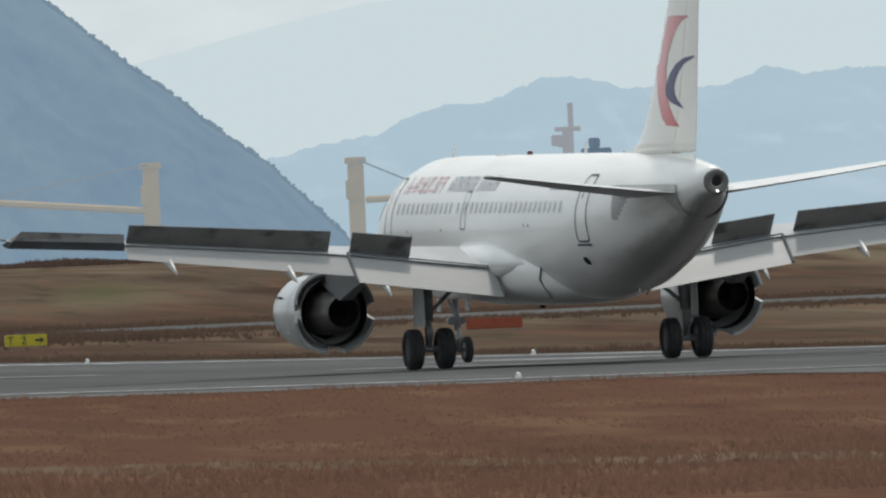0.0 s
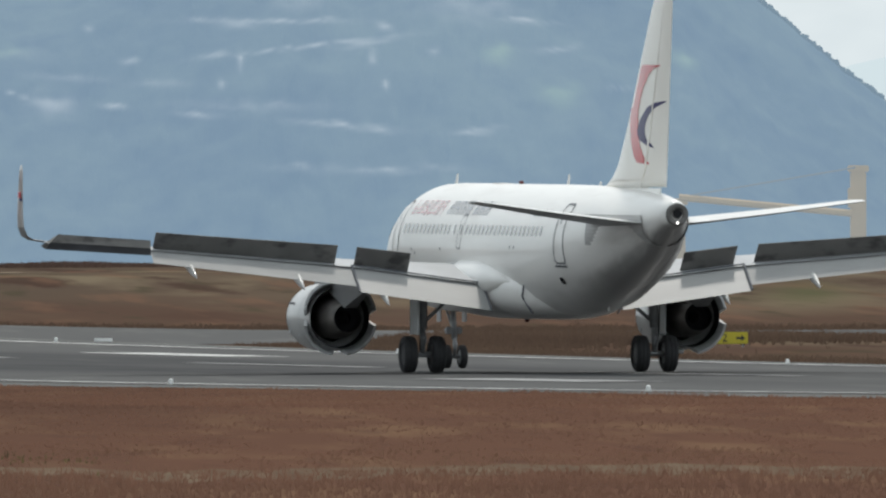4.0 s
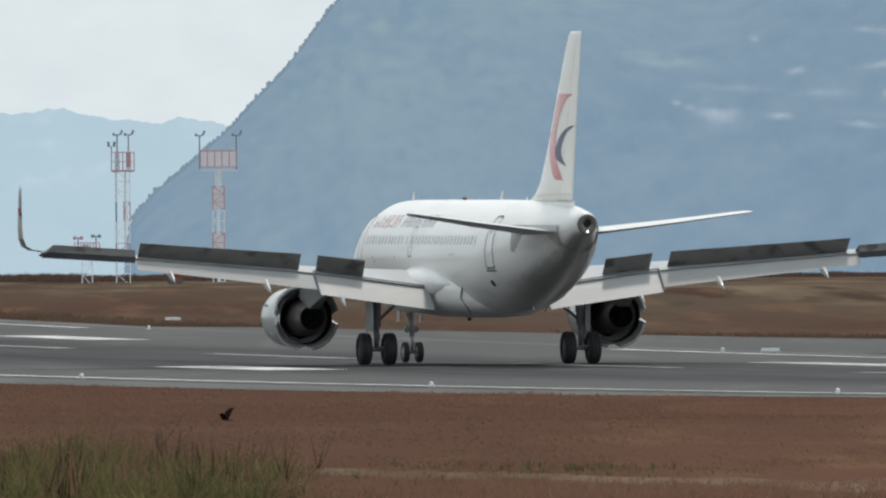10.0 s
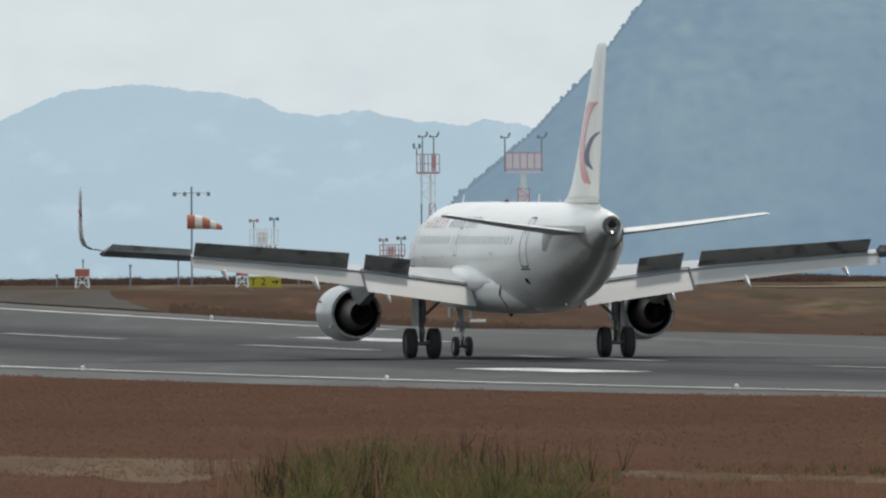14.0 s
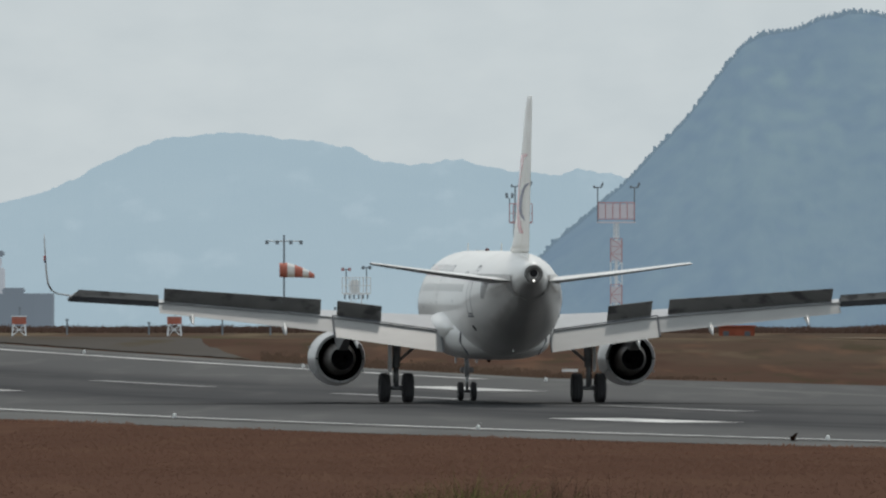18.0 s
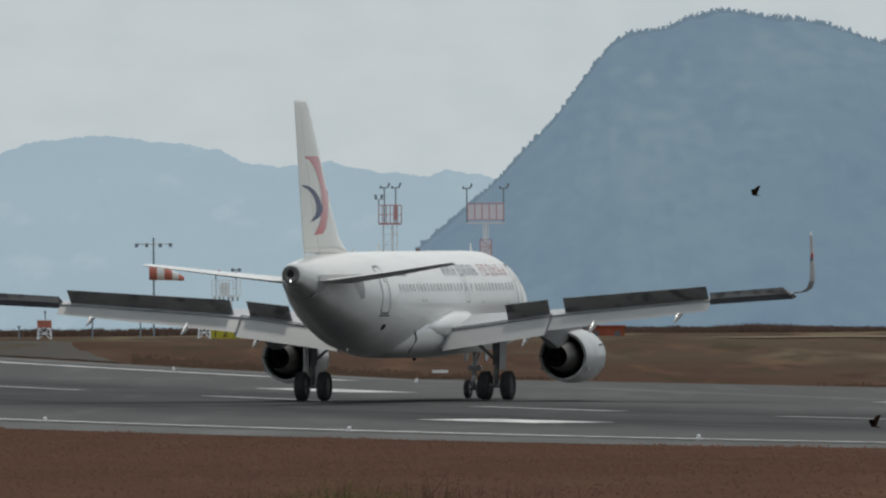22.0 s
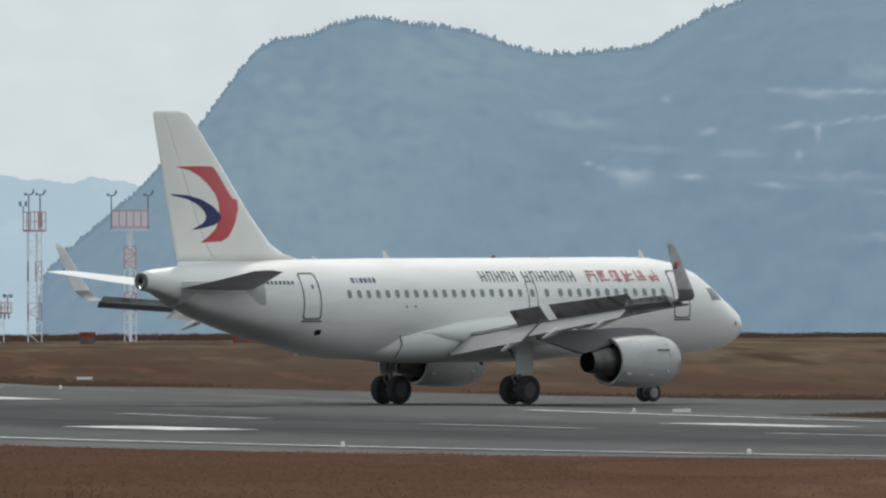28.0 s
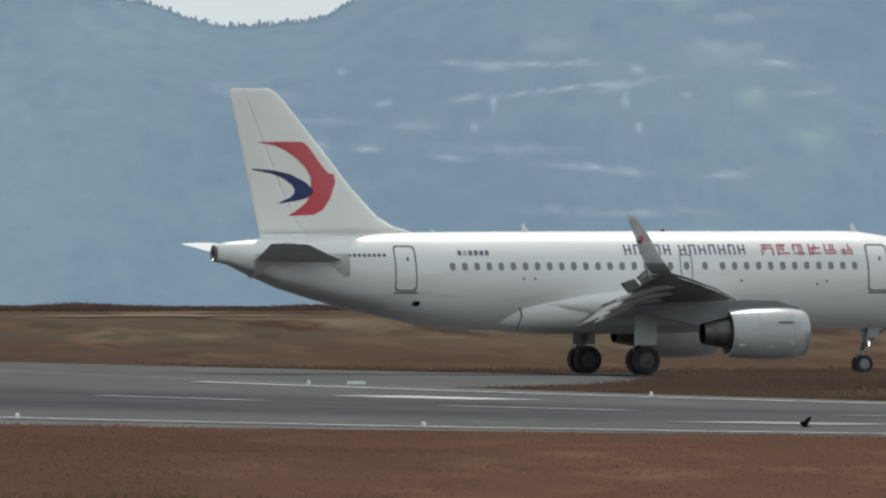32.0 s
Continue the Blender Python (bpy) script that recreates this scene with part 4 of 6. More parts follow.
    red_out = ((-15.63, 9.68), (-14.38, 9.7), (-13.73, 9.68), (-13.48, 9.48), (-12.88, 8.67), (-12.62, 8.38), (-12.36, 8.33), (-12.32, 7.97), (-12.55, 7.32), (-12.88, 6.84), (-13.28, 6.64), (-14.38, 6.6))
    red_in = ((-15.63, 9.65), (-14.98, 9.54), (-14.48, 9.32), (-13.98, 8.97), (-13.63, 8.62), (-13.4, 8.22), (-13.38, 7.82), (-13.43, 7.47), (-13.58, 7.17), (-13.88, 6.92), (-14.13, 6.74), (-14.38, 6.62))
    blue_out = ((-15.94, 8.57), (-15.08, 8.52), (-14.29, 8.34), (-13.67, 8.04), (-13.27, 7.67), (-13.3, 7.5), (-13.61, 7.32), (-14.18, 7.2), (-14.86, 7.09))
    blue_in = ((-15.94, 8.53), (-15.08, 8.36), (-14.56, 8.15), (-14.22, 7.90), (-14.09, 7.70), (-14.12, 7.52), (-14.29, 7.36), (-14.63, 7.22), (-14.86, 7.07))
    for side in (-1, 1):
        emblem("red_emblem", red_out, red_in, RED, side)
        emblem("blue_emblem", blue_out, blue_in, BLUE, side)
    for side in (-1, 1):
        bm = bmesh.new()
        rings = []
        for x, le, te, z in ((0.55, -12.0, -16.0, 4.78), (1.3, -12.35, -16.1, 4.85), (3.5, -13.75, -16.55, 5.11), (5.9, -15.25, -17.0, 5.43), (6.15, -15.5, -17.05, 5.46), (6.22, -15.9, -17.0, 5.47)):
            c = le - te
            pts = foil(c, 0.14 * c)
            rings.append([Vector((side * x, le + p[0], z + p[1] - 0.012 * (le + p[0] + 15.2))) for p in pts])
        loft(bm, rings)
        tailplane = part("tailplane", bm, (TAILSHADE, PAINT), air, "swept white tailplane, underside shade painted grey", smooth=True)
        # upward faces stay white, the rest get the painted shade
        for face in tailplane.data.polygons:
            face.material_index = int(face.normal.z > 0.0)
        part("tailplane_root", skin_quad(-16.0, -12.1, 4.12, 5.05, side, 0.05, 0.0, 8), PLATE, air, "grey rubbing plate")


def wings(air):
    for side in (-1, 1):
        bm = bmesh.new()
        rings = []
        for x in (1.2, 1.97, 3.4, 5.0, 6.4, 8.5, 10.5, 12.5, 14.5, 16.2, 17.0):
            le, te = wing_le(x), wing_te(x)
            c = le - te
            th = c * float(np.interp(x, (1.97, 3.4, 5.0, 6.4, 17.0), (0.24, 0.20, 0.15, 0.11, 0.085)))
            rings.append([Vector((side * x, le + p[0], wing_z(x) + 0.055 * (c + p[0]) + p[1])) for p in foil(c, th)])
        loft(bm, rings)
        wing = part("wing", bm, (WINGGREY, UNDERSHADE), air, "swept light grey wing, underside shade in its colour", smooth=True)
        # downward faces take the grey with the shade in it
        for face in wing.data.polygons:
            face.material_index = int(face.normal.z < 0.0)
        # curled wing tip
        bm = bmesh.new()
        rings = []
        for dx, dz, le, te in ((0, 0, wing_le(17.0), wing_te(17.0)), (0.40, 0.05, wing_le(17.0) - 0.25, wing_te(17.0) - 0.12), (0.66, 0.18, -3.55, -4.45), (0.82, 0.45, -3.8, -4.68), (0.90, 0.85, -4.1, -4.88),
                               (0.97, 1.5, -4.5, -5.15), (1.04, 2.2, -5.0, -5.45), (1.06, 2.4, -5.2, -5.5)):
            a = min(1, dz / 0.5) * radians(83)
            c = le - te
            rings.append([Vector((side * (17.0 + dx - p[1] * math.sin(a)), le + p[0], wing_z(17) + 0.05 + dz + p[1] * math.cos(a))) for p in foil(c, c * 0.12)])
        loft(bm, rings)
        tip = part("wing_tip", bm, (TIPGREY, TIPLIGHT, UNDERSHADE), air, "upturned wing tip, grey outside, pale inside, with a small emblem", smooth=True)
        # the tip's curved base takes the wing underside's darker grey
        for face in tip.data.polygons:
            face.material_index = 2 if face.center.z < wing_z(17) + 0.55 else int(face.normal.x * side < 0.0)
        part("tip_emblem", boxed(side * 18.02 - 0.03, side * 18.02 + 0.03, -4.98, -4.80, wing_z(17) + 1.42, wing_z(17) + 1.60, 0.0), RED, tip)
        part("tip_emblem", boxed(side * 18.01 - 0.03, side * 18.01 + 0.03, -5.06, -4.88, wing_z(17) + 1.32, wing_z(17) + 1.41, 0.0), BLUE, tip)
        # flaps, lowered
        for x0, x1, drop, chord in ((2.15, 6.38, 0.62, 1.35), (6.42, 13.4, 0.42, 1.05)):
            bm = bmesh.new()
            rings = []
            for x in (x0, x1):
                k = chord * (1.0 if x < 6.5 else 1.0 - 0.3 * (x - 6.42) / 7) * (1.05 if x < 3 else 1)
                a = radians(36)
                ring = []
                for p in foil(k, 0.06 * k, 7):
                    yy, zz = p[0], p[1]
                    ring.append(Vector((side * x, wing_te(x) + 0.12 + yy * math.cos(a) - zz * math.sin(a) * -1, wing_z(x) + 0.02 + yy * math.sin(a) + zz * math.cos(a))))
                rings.append(ring)
            loft(bm, rings)
            part("flap", bm, FLAP, air, "lowered light grey flap", smooth=False)
        part("flap_edge", rods(((side * 2.13, -1.22, 2.84), (side * 2.13, -2.36, 2.02), 0.035), seg=6), LINE, air)
        part("flap_edge", rods(((side * 2.15, -1.30, 2.86), (side * 6.38, -1.30, 3.43), 0.022), seg=6), LINE, air)
        bm = bmesh.new()
        rings = []
        for y, w, h in ((-3.5, 0.04, 0.04), (-2.6, 0.30, 0.26), (-1.4, 0.50, 0.50), (0.2, 0.62, 0.68), (2.4, 0.58, 0.66), (4.2, 0.36, 0.42), (5.3, 0.08, 0.10)):
            rings.append([Vector((side * (1.80 + w * math.cos(t)), y, 2.90 + h * math.sin(t))) for t in (2 * math.pi * i / 20 for i in range(20))])
        loft(bm, rings)
        part("root_fillet", bm, PAINT, air, "white fillet between wing and hull", smooth=True)
        part("flap_gap", rods(((side * 6.40, -1.25, 3.42), (side * 6.40, -2.31, 2.62), 0.04), seg=6), LINE, air)
        # spoilers, raised
        for x0, x1 in ((4.45, 6.20), (6.85, 8.428), (8.432, 10.023), (10.027, 11.613), (11.617, 13.15)):
            bm = bmesh.new()
            corners = []
            for x in (x0, x1):
                b = Vector((side * x, wing_te(x) + 0.7, wing_z(x) + 0.04))
                t = b + Vector((side * 0.02, -0.55, 0.62 - 0.014 * (x - 6.2)))
                corners.append((b, t))
            n = Vector((0, 0.03, 0.03))
            ring0 = [corners[0][0], corners[0][1], corners[0][1] + n * 0.5, corners[0][0] + n]
            ring1 = [corners[1][0], corners[1][1], corners[1][1] + n * 0.5, corners[1][0] + n]
            loft(bm, [ring0, ring1])
            part("spoiler", bm, SPOILER, air, "raised grey spoiler, stained and scuffed")
        # aileron, raised a little
        bm = bmesh.new()
        rings = []
        for x, out in ((13.42, 0.0), (16.6, 0.42)):
            b = Vector((side * x, wing_te(x) + 0.5, wing_z(x) + 0.05))
            rings.append([b + Vector((0, 0, 0.06)), b + Vector((0, -0.62, 0.25)), b + Vector((side * out * 0.6, -0.66, 0.0)), b + Vector((side * out, -0.62, -0.22)), b + Vector((side * out, 0, -0.12))])
        loft(bm, rings)
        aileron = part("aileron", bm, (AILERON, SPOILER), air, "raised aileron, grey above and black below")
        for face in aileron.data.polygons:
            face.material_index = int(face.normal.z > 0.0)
        # slats along the leading edge, out
        for x0, x1 in ((2.6, 5.0), (6.5, 9.0), (9.05, 11.6), (11.65, 14.2), (14.25, 16.6)):
            bm = bmesh.new()
            rings = []
            for x in (x0, x1):
                c = wing_le(x) - wing_te(x)
                k = 0.17 * c
                b = Vector((side * x, wing_le(x) + 0.16, wing_z(x) + 0.055 * c - 0.18))
                rings.append([b + Vector((0, p[0] * 0.92, p[0] * -0.36 + p[1])) for p in foil(k, k * 0.16, 5)])
            loft(bm, rings)
            part("slat", bm, BAREMETAL, air, smooth=True)
        # fairings of the flap tracks
        for x, size in ((5.55, 1.0), (8.4, 0.95), (12.1, 0.85)):
            bm = bmesh.new()
            rings = []
            for f, w, h in ((0, 0.02, 0.03), (0.15, 0.11, 0.12), (0.4, 0.15, 0.2), (0.7, 0.12, 0.17), (0.9, 0.06, 0.09), (1.0, 0.01, 0.02)):
                y = wing_te(x) + 1.7 * size - 3.1 * f * size
                z = wing_z(x) - 0.16 - (1.42 if x < 6 else 1.12) * max(0, f - 0.35) * size
                rings.append([Vector((side * x + w * size * math.cos(t), y, z + h * size * math.sin(t))) for t in (2 * math.pi * i / 12 for i in range(12))])
            loft(bm, rings)
            part("flap_track_fairing", bm, NACELLE, air, smooth=True)


ENGINE_X, ENGINE_Z = 5.75, 1.72
DOORS = []


def engines(air):
    for side in (-1, 1):
        m = Matrix.Translation((side * ENGINE_X, -0.4, ENGINE_Z))
        bm = lathe(bmesh.new(), ((3.45, 0.975), (3.8, 1.02), (4.6, 1.075), (5.5, 1.09), (6.25, 1.04), (6.65, 0.965), (6.83, 0.89), (6.79, 0.83), (6.5, 0.80), (5.9, 0.84), (5.8, 0.86)), m, 40)
        cowl = part("engine_cowl", bm, NACELLE, air, "light grey engine cowl with a bare metal lip", smooth=True)
        part("inlet_lip", lathe(bmesh.new(), ((6.62, 0.98), (6.80, 0.925), (6.86, 0.88), (6.81, 0.82), (6.6, 0.80)), m, 40), BAREMETAL, cowl, smooth=True)
        # black linings put the darkness of the engine's inside into the colour
        part("fan_disc", lathe(bmesh.new(), ((5.85, 0.86), (5.9, 0.28), (6.4, 0.02)), m, 32), DEEP_BLACK, cowl, smooth=True)
        part("fan_duct", lathe(bmesh.new(), ((3.452, 0.965), (3.5, 0.94), (4.9, 0.90), (5.0, 0.3)), m, 40), DEEP_BLACK, cowl, smooth=True)
        core = part("core_nozzle", lathe(bmesh.new(), ((4.9, 0.66), (4.1, 0.68), (3.4, 0.63), (2.75, 0.52), (2.37, 0.45)), m, 32), HOTMETAL, air,
                    "heat-stained core nozzle", smooth=True)
        part("exhaust_plug", lathe(bmesh.new(), ((3.0, 0.26), (2.75, 0.18), (2.5, 0.08), (2.35, 0.01)), m, 24), DEEP_BLACK, core, smooth=True)
        part("core_dark", lathe(bmesh.new(), ((2.385, 0.435), (2.5, 0.425), (2.88, 0.42), (2.9, 0.02)), m, 24), DEEP_BLACK, core)
        bm = bmesh.new()
        rings = []
        for y, z0, z1, w in ((6.2, 2.70, 2.78, 0.06), (5.2, 2.62, 3.06, 0.18), (3.6, 2.55, 3.10, 0.22), (1.6, 2.05, 3.02, 0.20), (0.0, 2.45, 2.95, 0.12), (-0.9, 2.65, 2.9, 0.03)):
            rings.append([Vector((side * ENGINE_X + a * w, y, z)) for a, z in ((-1, z0), (1, z0), (1, z1), (-1, z1))])
        loft(bm, rings)
        part("pylon", bm, UNDERSHADE, air)
        part("cowl_slot", boxed(side * ENGINE_X + side * 1.02 - 0.02, side * ENGINE_X + side * 1.02 + 0.02, 5.0, 5.65, ENGINE_Z + 0.42, ENGINE_Z + 0.48), LINE, cowl)
        for y, r in ((4.60, 1.078), (6.1, 1.062)):
            part("cowl_seam", lathe(bmesh.new(), ((y - 0.02, r), (y, r + 0.006), (y + 0.02, r)), m, 40), SEAM, cowl)
        for y, z, dy, dz in ((6.0, -0.42, 0.10, 0.05), (5.1, -0.55, 0.16, 0.04), (3.8, -0.50, 0.14, 0.05)):
            w = math.sqrt(1.07 ** 2 - z * z)
            for e in (-1, 1):
                part("cowl_latch", boxed(side * ENGINE_X + e * w - 0.02, side * ENGINE_X + e * w + 0.02, y - 0.4 - dy, y - 0.4 + dy, ENGINE_Z + z - dz, ENGINE_Z + z + dz), SEAM, cowl)
        # four doors that swing out behind the fan to turn the thrust
        for k in range(4):
            a0 = radians(45 + 90 * k)
            bm = bmesh.new()
            n, y0, y1 = 8, 0.0, -1.15
            out, inn = [], []
            for y in (y0, y1):
                r = 1.045 if y == y0 else 0.965
                out.append([Vector((r * math.cos(t), y, r * math.sin(t))) for t in (a0 + radians(-43.5 + 87 * i / n) for i in range(n + 1))])
                inn.append([Vector(((r - 0.09) * math.cos(t), y, (r - 0.09) * math.sin(t))) for t in (a0 + radians(-43.5 + 87 * i / n) for i in range(n + 1))])
            hinge = Vector((0.99 * math.cos(a0), -0.55, 0.99 * math.sin(a0)))
            rings = [[p - hinge for p in out[0]] + [p - hinge for p in reversed(inn[0])], [p - hinge for p in out[1]] + [p - hinge for p in reversed(inn[1])]]
            loft(bm, rings)
            door = part("reverser_door", bm, GREY, air, "hinged grey thrust reverser door")
            place = Vector((side * ENGINE_X, 4.2, ENGINE_Z)) + hinge
            axis = Vector((-math.sin(a0), 0, math.cos(a0)))
            DOORS.append((door, place, axis))


WHEELS = []


def wheel(parent, x, y, r, w, hub):
    bm = lathe(bmesh.new(), [(a * w, b * r) for a, b in ((-0.42, 0.56), (-0.5, 0.66), (-0.5, 0.84), (-0.42, 0.95), (-0.22, 1.0), (-0.2, 0.985), (-0.1, 0.985), (-0.08, 1.0), (0.08, 1.0), (0.1, 0.985), (0.2, 0.985), (0.22, 1.0), (0.42, 0.95), (0.5, 0.84), (0.5, 0.66), (0.42, 0.56), (-0.42, 0.56))],
               pose(0, 0, 0, 0, 0, 90), 32)
    tyre = part("wheel", bm, RUBBER, parent, "black rubber tyre on a grey hub", smooth=True)
    bm = lathe(bmesh.new(), [(a * w, b * r) for a, b in ((-0.40, 0.05), (-0.40, 0.30), (-0.30, 0.45), (-0.42, 0.57), (0.42, 0.57), (0.30, 0.45), (0.40, 0.30), (0.40, 0.05))], pose(0, 0, 0, 0, 0, 90), 24, (True, True))
    part("hub", bm, hub, tyre, smooth=True)
    tyre.matrix_basis = pose(x, y, r)
    WHEELS.append((tyre, x, y, r))


def gear(air):
    for side in (-1, 1):
        x = side * 3.795
        leg = part("main_leg", rods(((x, 0, 0.62), (x, 0, 1.5), 0.10), ((x, 0.0, 1.4), (x - side * 0.05, 0.15, 2.7), 0.155), ((x - side * 0.46, 0, 0.58), (x + side * 0.46, 0, 0.58), 0.09), seg=14), STRUT, air,
                   "grey main landing gear leg", smooth=True)
        part("oleo", rods(((x, 0, 0.66), (x, 0, 1.42), 0.085), seg=14), CHROME, leg, smooth=True)
        part("side_brace", rods(((x, 0.05, 1.55), (x - side * 1.15, 0.25, 2.55), 0.06), seg=8), STRUT, leg, smooth=True)
        part("torque_link", rods(((x, -0.12, 0.7), (x, -0.42, 1.05), 0.045), ((x, -0.42, 1.05), (x, -0.12, 1.4), 0.045), seg=8), STRUT, leg)
        part("brake_hose", rods(((x + side * 0.10, -0.1, 0.7), (x + side * 0.14, -0.1, 2.3), 0.02), seg=6), DEEP_BLACK, leg)
        part("gear_door", boxed(x + side * 0.22, x + side * 0.26, -0.45, 0.55, 1.22, 2.55, 0.015), GREY, air, "light grey leg door")
        for dx in (-0.46, 0.46):
            wheel(air, x + dx, 0, 0.585, 0.42, HUB)
    leg = part("nose_leg", rods(((0, 11.04, 0.38), (0, 11.04, 1.0), 0.06), ((0, 11.04, 0.95), (0, 11.25, 2.0), 0.095), ((-0.26, 11.04, 0.38), (0.26, 11.04, 0.38), 0.06), seg=12), STRUT, air,
               "grey nose gear leg", smooth=True)
    part("drag_strut", rods(((0, 11.1, 1.15), (0, 12.1, 1.9), 0.05), seg=8), STRUT, leg)
    part("torque_link", rods(((0, 10.92, 0.5), (0, 10.7, 0.75), 0.03), ((0, 10.7, 0.75), (0, 10.95, 1.0), 0.03), seg=6), STRUT, leg)
    lamp = part("lamp_housing", rods(((-0.16, 11.10, 1.22), (-0.16, 11.24, 1.22), 0.12), ((0.16, 11.10, 1.22), (0.16, 11.24, 1.22), 0.12), ((-0.16, 11.15, 1.22), (0.16, 11.15, 1.22), 0.04), seg=14), STRUT, leg)
    for dx in (-0.16, 0.16):
        part("taxi_light", rods(((dx, 11.24, 1.22), (dx + 0.03, 11.27, 1.22), 0.10), seg=14), LAMP_WHITE, lamp, "lit taxi light")
    for dx in (-0.42, 0.42):
        part("nose_gear_door", boxed(dx - 0.02, dx + 0.02, 11.15, 11.65, 1.50, 1.90, 0.01), WINGGREY, air)
    for dx in (-0.26, 0.26):
        wheel(air, dx, 11.04, 0.38, 0.22, STRUT)


def hull_details(air):
    for side in (-1, 1):
        for y in [-7.7 + 0.533 * k for k in range(19)] + [2.6, 3.42] + [4.2 + 0.533 * k for k in range(12)]:
            part("cabin_window", skin_patch(y, 4.52, side, rounded(0.115, 0.165, 0.10, 3), 0.012), GLASS_DARK, air)
        # doors: rear, overwing exit, front
        for y, z, hw, hh, name in ((-9.72, 4.45, 0.47, 0.95, "rear_door"), (11.12, 4.43, 0.49, 0.98, "front_door")):
            d = part(name, skin_ring(y, z, side, hw, hh, 0.16, 0.055), LINE, air, "cabin door outlined in dark grey")
            part("door_window", skin_patch(y + 0.1, z + 0.38, side, rounded(0.06, 0.09, 0.05, 3), 0.012), GLASS_DARK, d)
            part("door_sill", skin_quad(y - 0.5, y + 0.5, z - hh - 0.09, z - hh - 0.03, side, 0.03), LINE, d)
        part("emergency_exit", skin_ring(2.6, 4.45, side, 0.27, 0.55, 0.09, 0.04), LINE, air, "overwing exit outlined in dark grey")
        # cockpit panes
        for y0, y1, slant, front in ((13.13, 13.47, -0.15, -0.10), (13.54, 13.98, -0.09, -0.38)):
            part("cockpit_window", skin_quad(y0, y1, 4.17, 4.67, side, 0.015, slant, 6, front), COCKPIT_GLASS, air)
        part("nose_probe", skin_patch(14.9, 3.2, side, rounded(0.05, 0.11, 0.04, 3), 0.02), LINE, air)
        # titles as plain bars: navy strokes and red blocks
        y = -0.05
        for k in range(13):
            if k == 5:
                y += 0.26
                continue
            for dy in (0.0, 0.23):
                part("navy_title_bar", skin_quad(y + dy, y + dy + 0.07, 4.98, 5.41, side, 0.013), NAVY_TEXT, air)
            part("navy_title_bar", skin_quad(y + 0.07, y + 0.23, 5.16 + 0.19 * (k % 2), 5.22 + 0.19 * (k % 2), side, 0.013), NAVY_TEXT, air)
            y += 0.435
        strokes = random.Random(6)
        for k in range(6):
            y = 6.02 + 0.70 * k
            for dy in strokes.sample((0.0, 0.12, 0.24, 0.36, 0.46), 3):
                lo = strokes.choice((4.94, 4.94, 5.12))
                part("red_title_bar", skin_quad(y + dy, y + dy + 0.07, lo, lo + strokes.choice((0.30, 0.48)) if lo < 5 else 5.42, side, 0.013), RED_TEXT, air)
            for z in strokes.sample((5.00, 5.11, 5.22, 5.35), 2):
                part("red_title_bar", skin_quad(y, y + strokes.choice((0.40, 0.53)), z, z + 0.06, side, 0.014), RED_TEXT, air)
        for k in range(6):
            part("registration_bar", skin_quad(-7.4 + 0.24 * k, -7.24 + 0.24 * k, 4.98, 5.18, side, 0.012), SEAM if k == 1 else NAVY_TEXT, air)
        for k in range(9):
            part("type_bar", skin_quad(-12.35 + 0.21 * k, -12.22 + 0.21 * k, 4.93, 5.06, side, 0.012), LINE, air)
        part("outflow_port", skin_patch(-9.2, 2.98, side, rounded(0.16, 0.11, 0.1, 3), 0.012), DEEP_BLACK, air)
        for y, z in ((8.35, 3.74), (8.78, 3.86), (5.0, 3.9), (-4.6, 4.0), (-4.1, 4.0)):
            part("vent", skin_patch(y, z, side, rounded(0.05, 0.05, 0.04, 3), 0.012), LINE, air)
    # aerials and beacons
    for y, h, l in ((10.55, 0.34, 0.3), (-4.0, 0.34, 0.3), (-8.0, 0.14, 0.2)):
        part("aerial", slab(((0, 0), (l, 0), (l * 0.2, h), (-0.05, h)), 0.03, Matrix.Translation((-0.015, y, body_at(y)[0] + body_at(y)[2] - 0.02)) @ pose(0, 0, 0, 90, 0, 90)), PAINT, air)
    part("aerial", slab(((0, 0), (0.3, 0), (0.05, -0.14), (-0.05, -0.14)), 0.03, Matrix.Translation((-0.015, -9.0, body_at(-9.0)[0] - body_at(-9.0)[2] + 0.02)) @ pose(0, 0, 0, 90, 0, 90)), PAINT, air)
    part("satellite_dome", boxed(-0.22, 0.22, 4.2, 5.3, 5.92, 5.99, 0.03), PAINT, air)
    for y, z in ((2.2, 5.99), (1.5, 1.66)):
        bm = bmesh.new()
        bmesh.ops.create_uvsphere(bm, u_segments=10, v_segments=6, radius=0.09, matrix=Matrix.Translation((0, y, z)))
        part("beacon", bm, LAMP_RED, air, "unlit red beacon", smooth=True)


airliner = thing("airliner", "white twin-engined airliner with a red and navy fin emblem", "airliner")
plane_parts(airliner)
fins(airliner)
wings(airliner)
engines(airliner)
gear(airliner)
hull_details(airliner)


# ---- things beside the runway ----
def ground_at(u, far):
    p = bearing(u, 0, far)
    return Vector((p.x, p.y, height(p.x, p.y)))


def edge_light(m):
    base = thing("runway_light", "white elevated runway edge light on a short stem", "runway light", "runway edge lights", m=m)
    part("stem", rods(((0, 0, -0.12), (0, 0, 0.02), 0.05), seg=8), STRUT, base)
    part("housing", boxed(-0.075, 0.075, -0.075, 0.075, 0.0, 0.09, 0.015), LIGHT_WHITE, base)
    bm = bmesh.new()
    lathe(bm, ((0.09, 0.065), (0.14, 0.06), (0.17, 0.025)), pose(0, 0, 0, 90), 12, (True, True))
    part("lens", bm, LIGHT_WHITE, base, "clear glass lens", smooth=True)
    return base


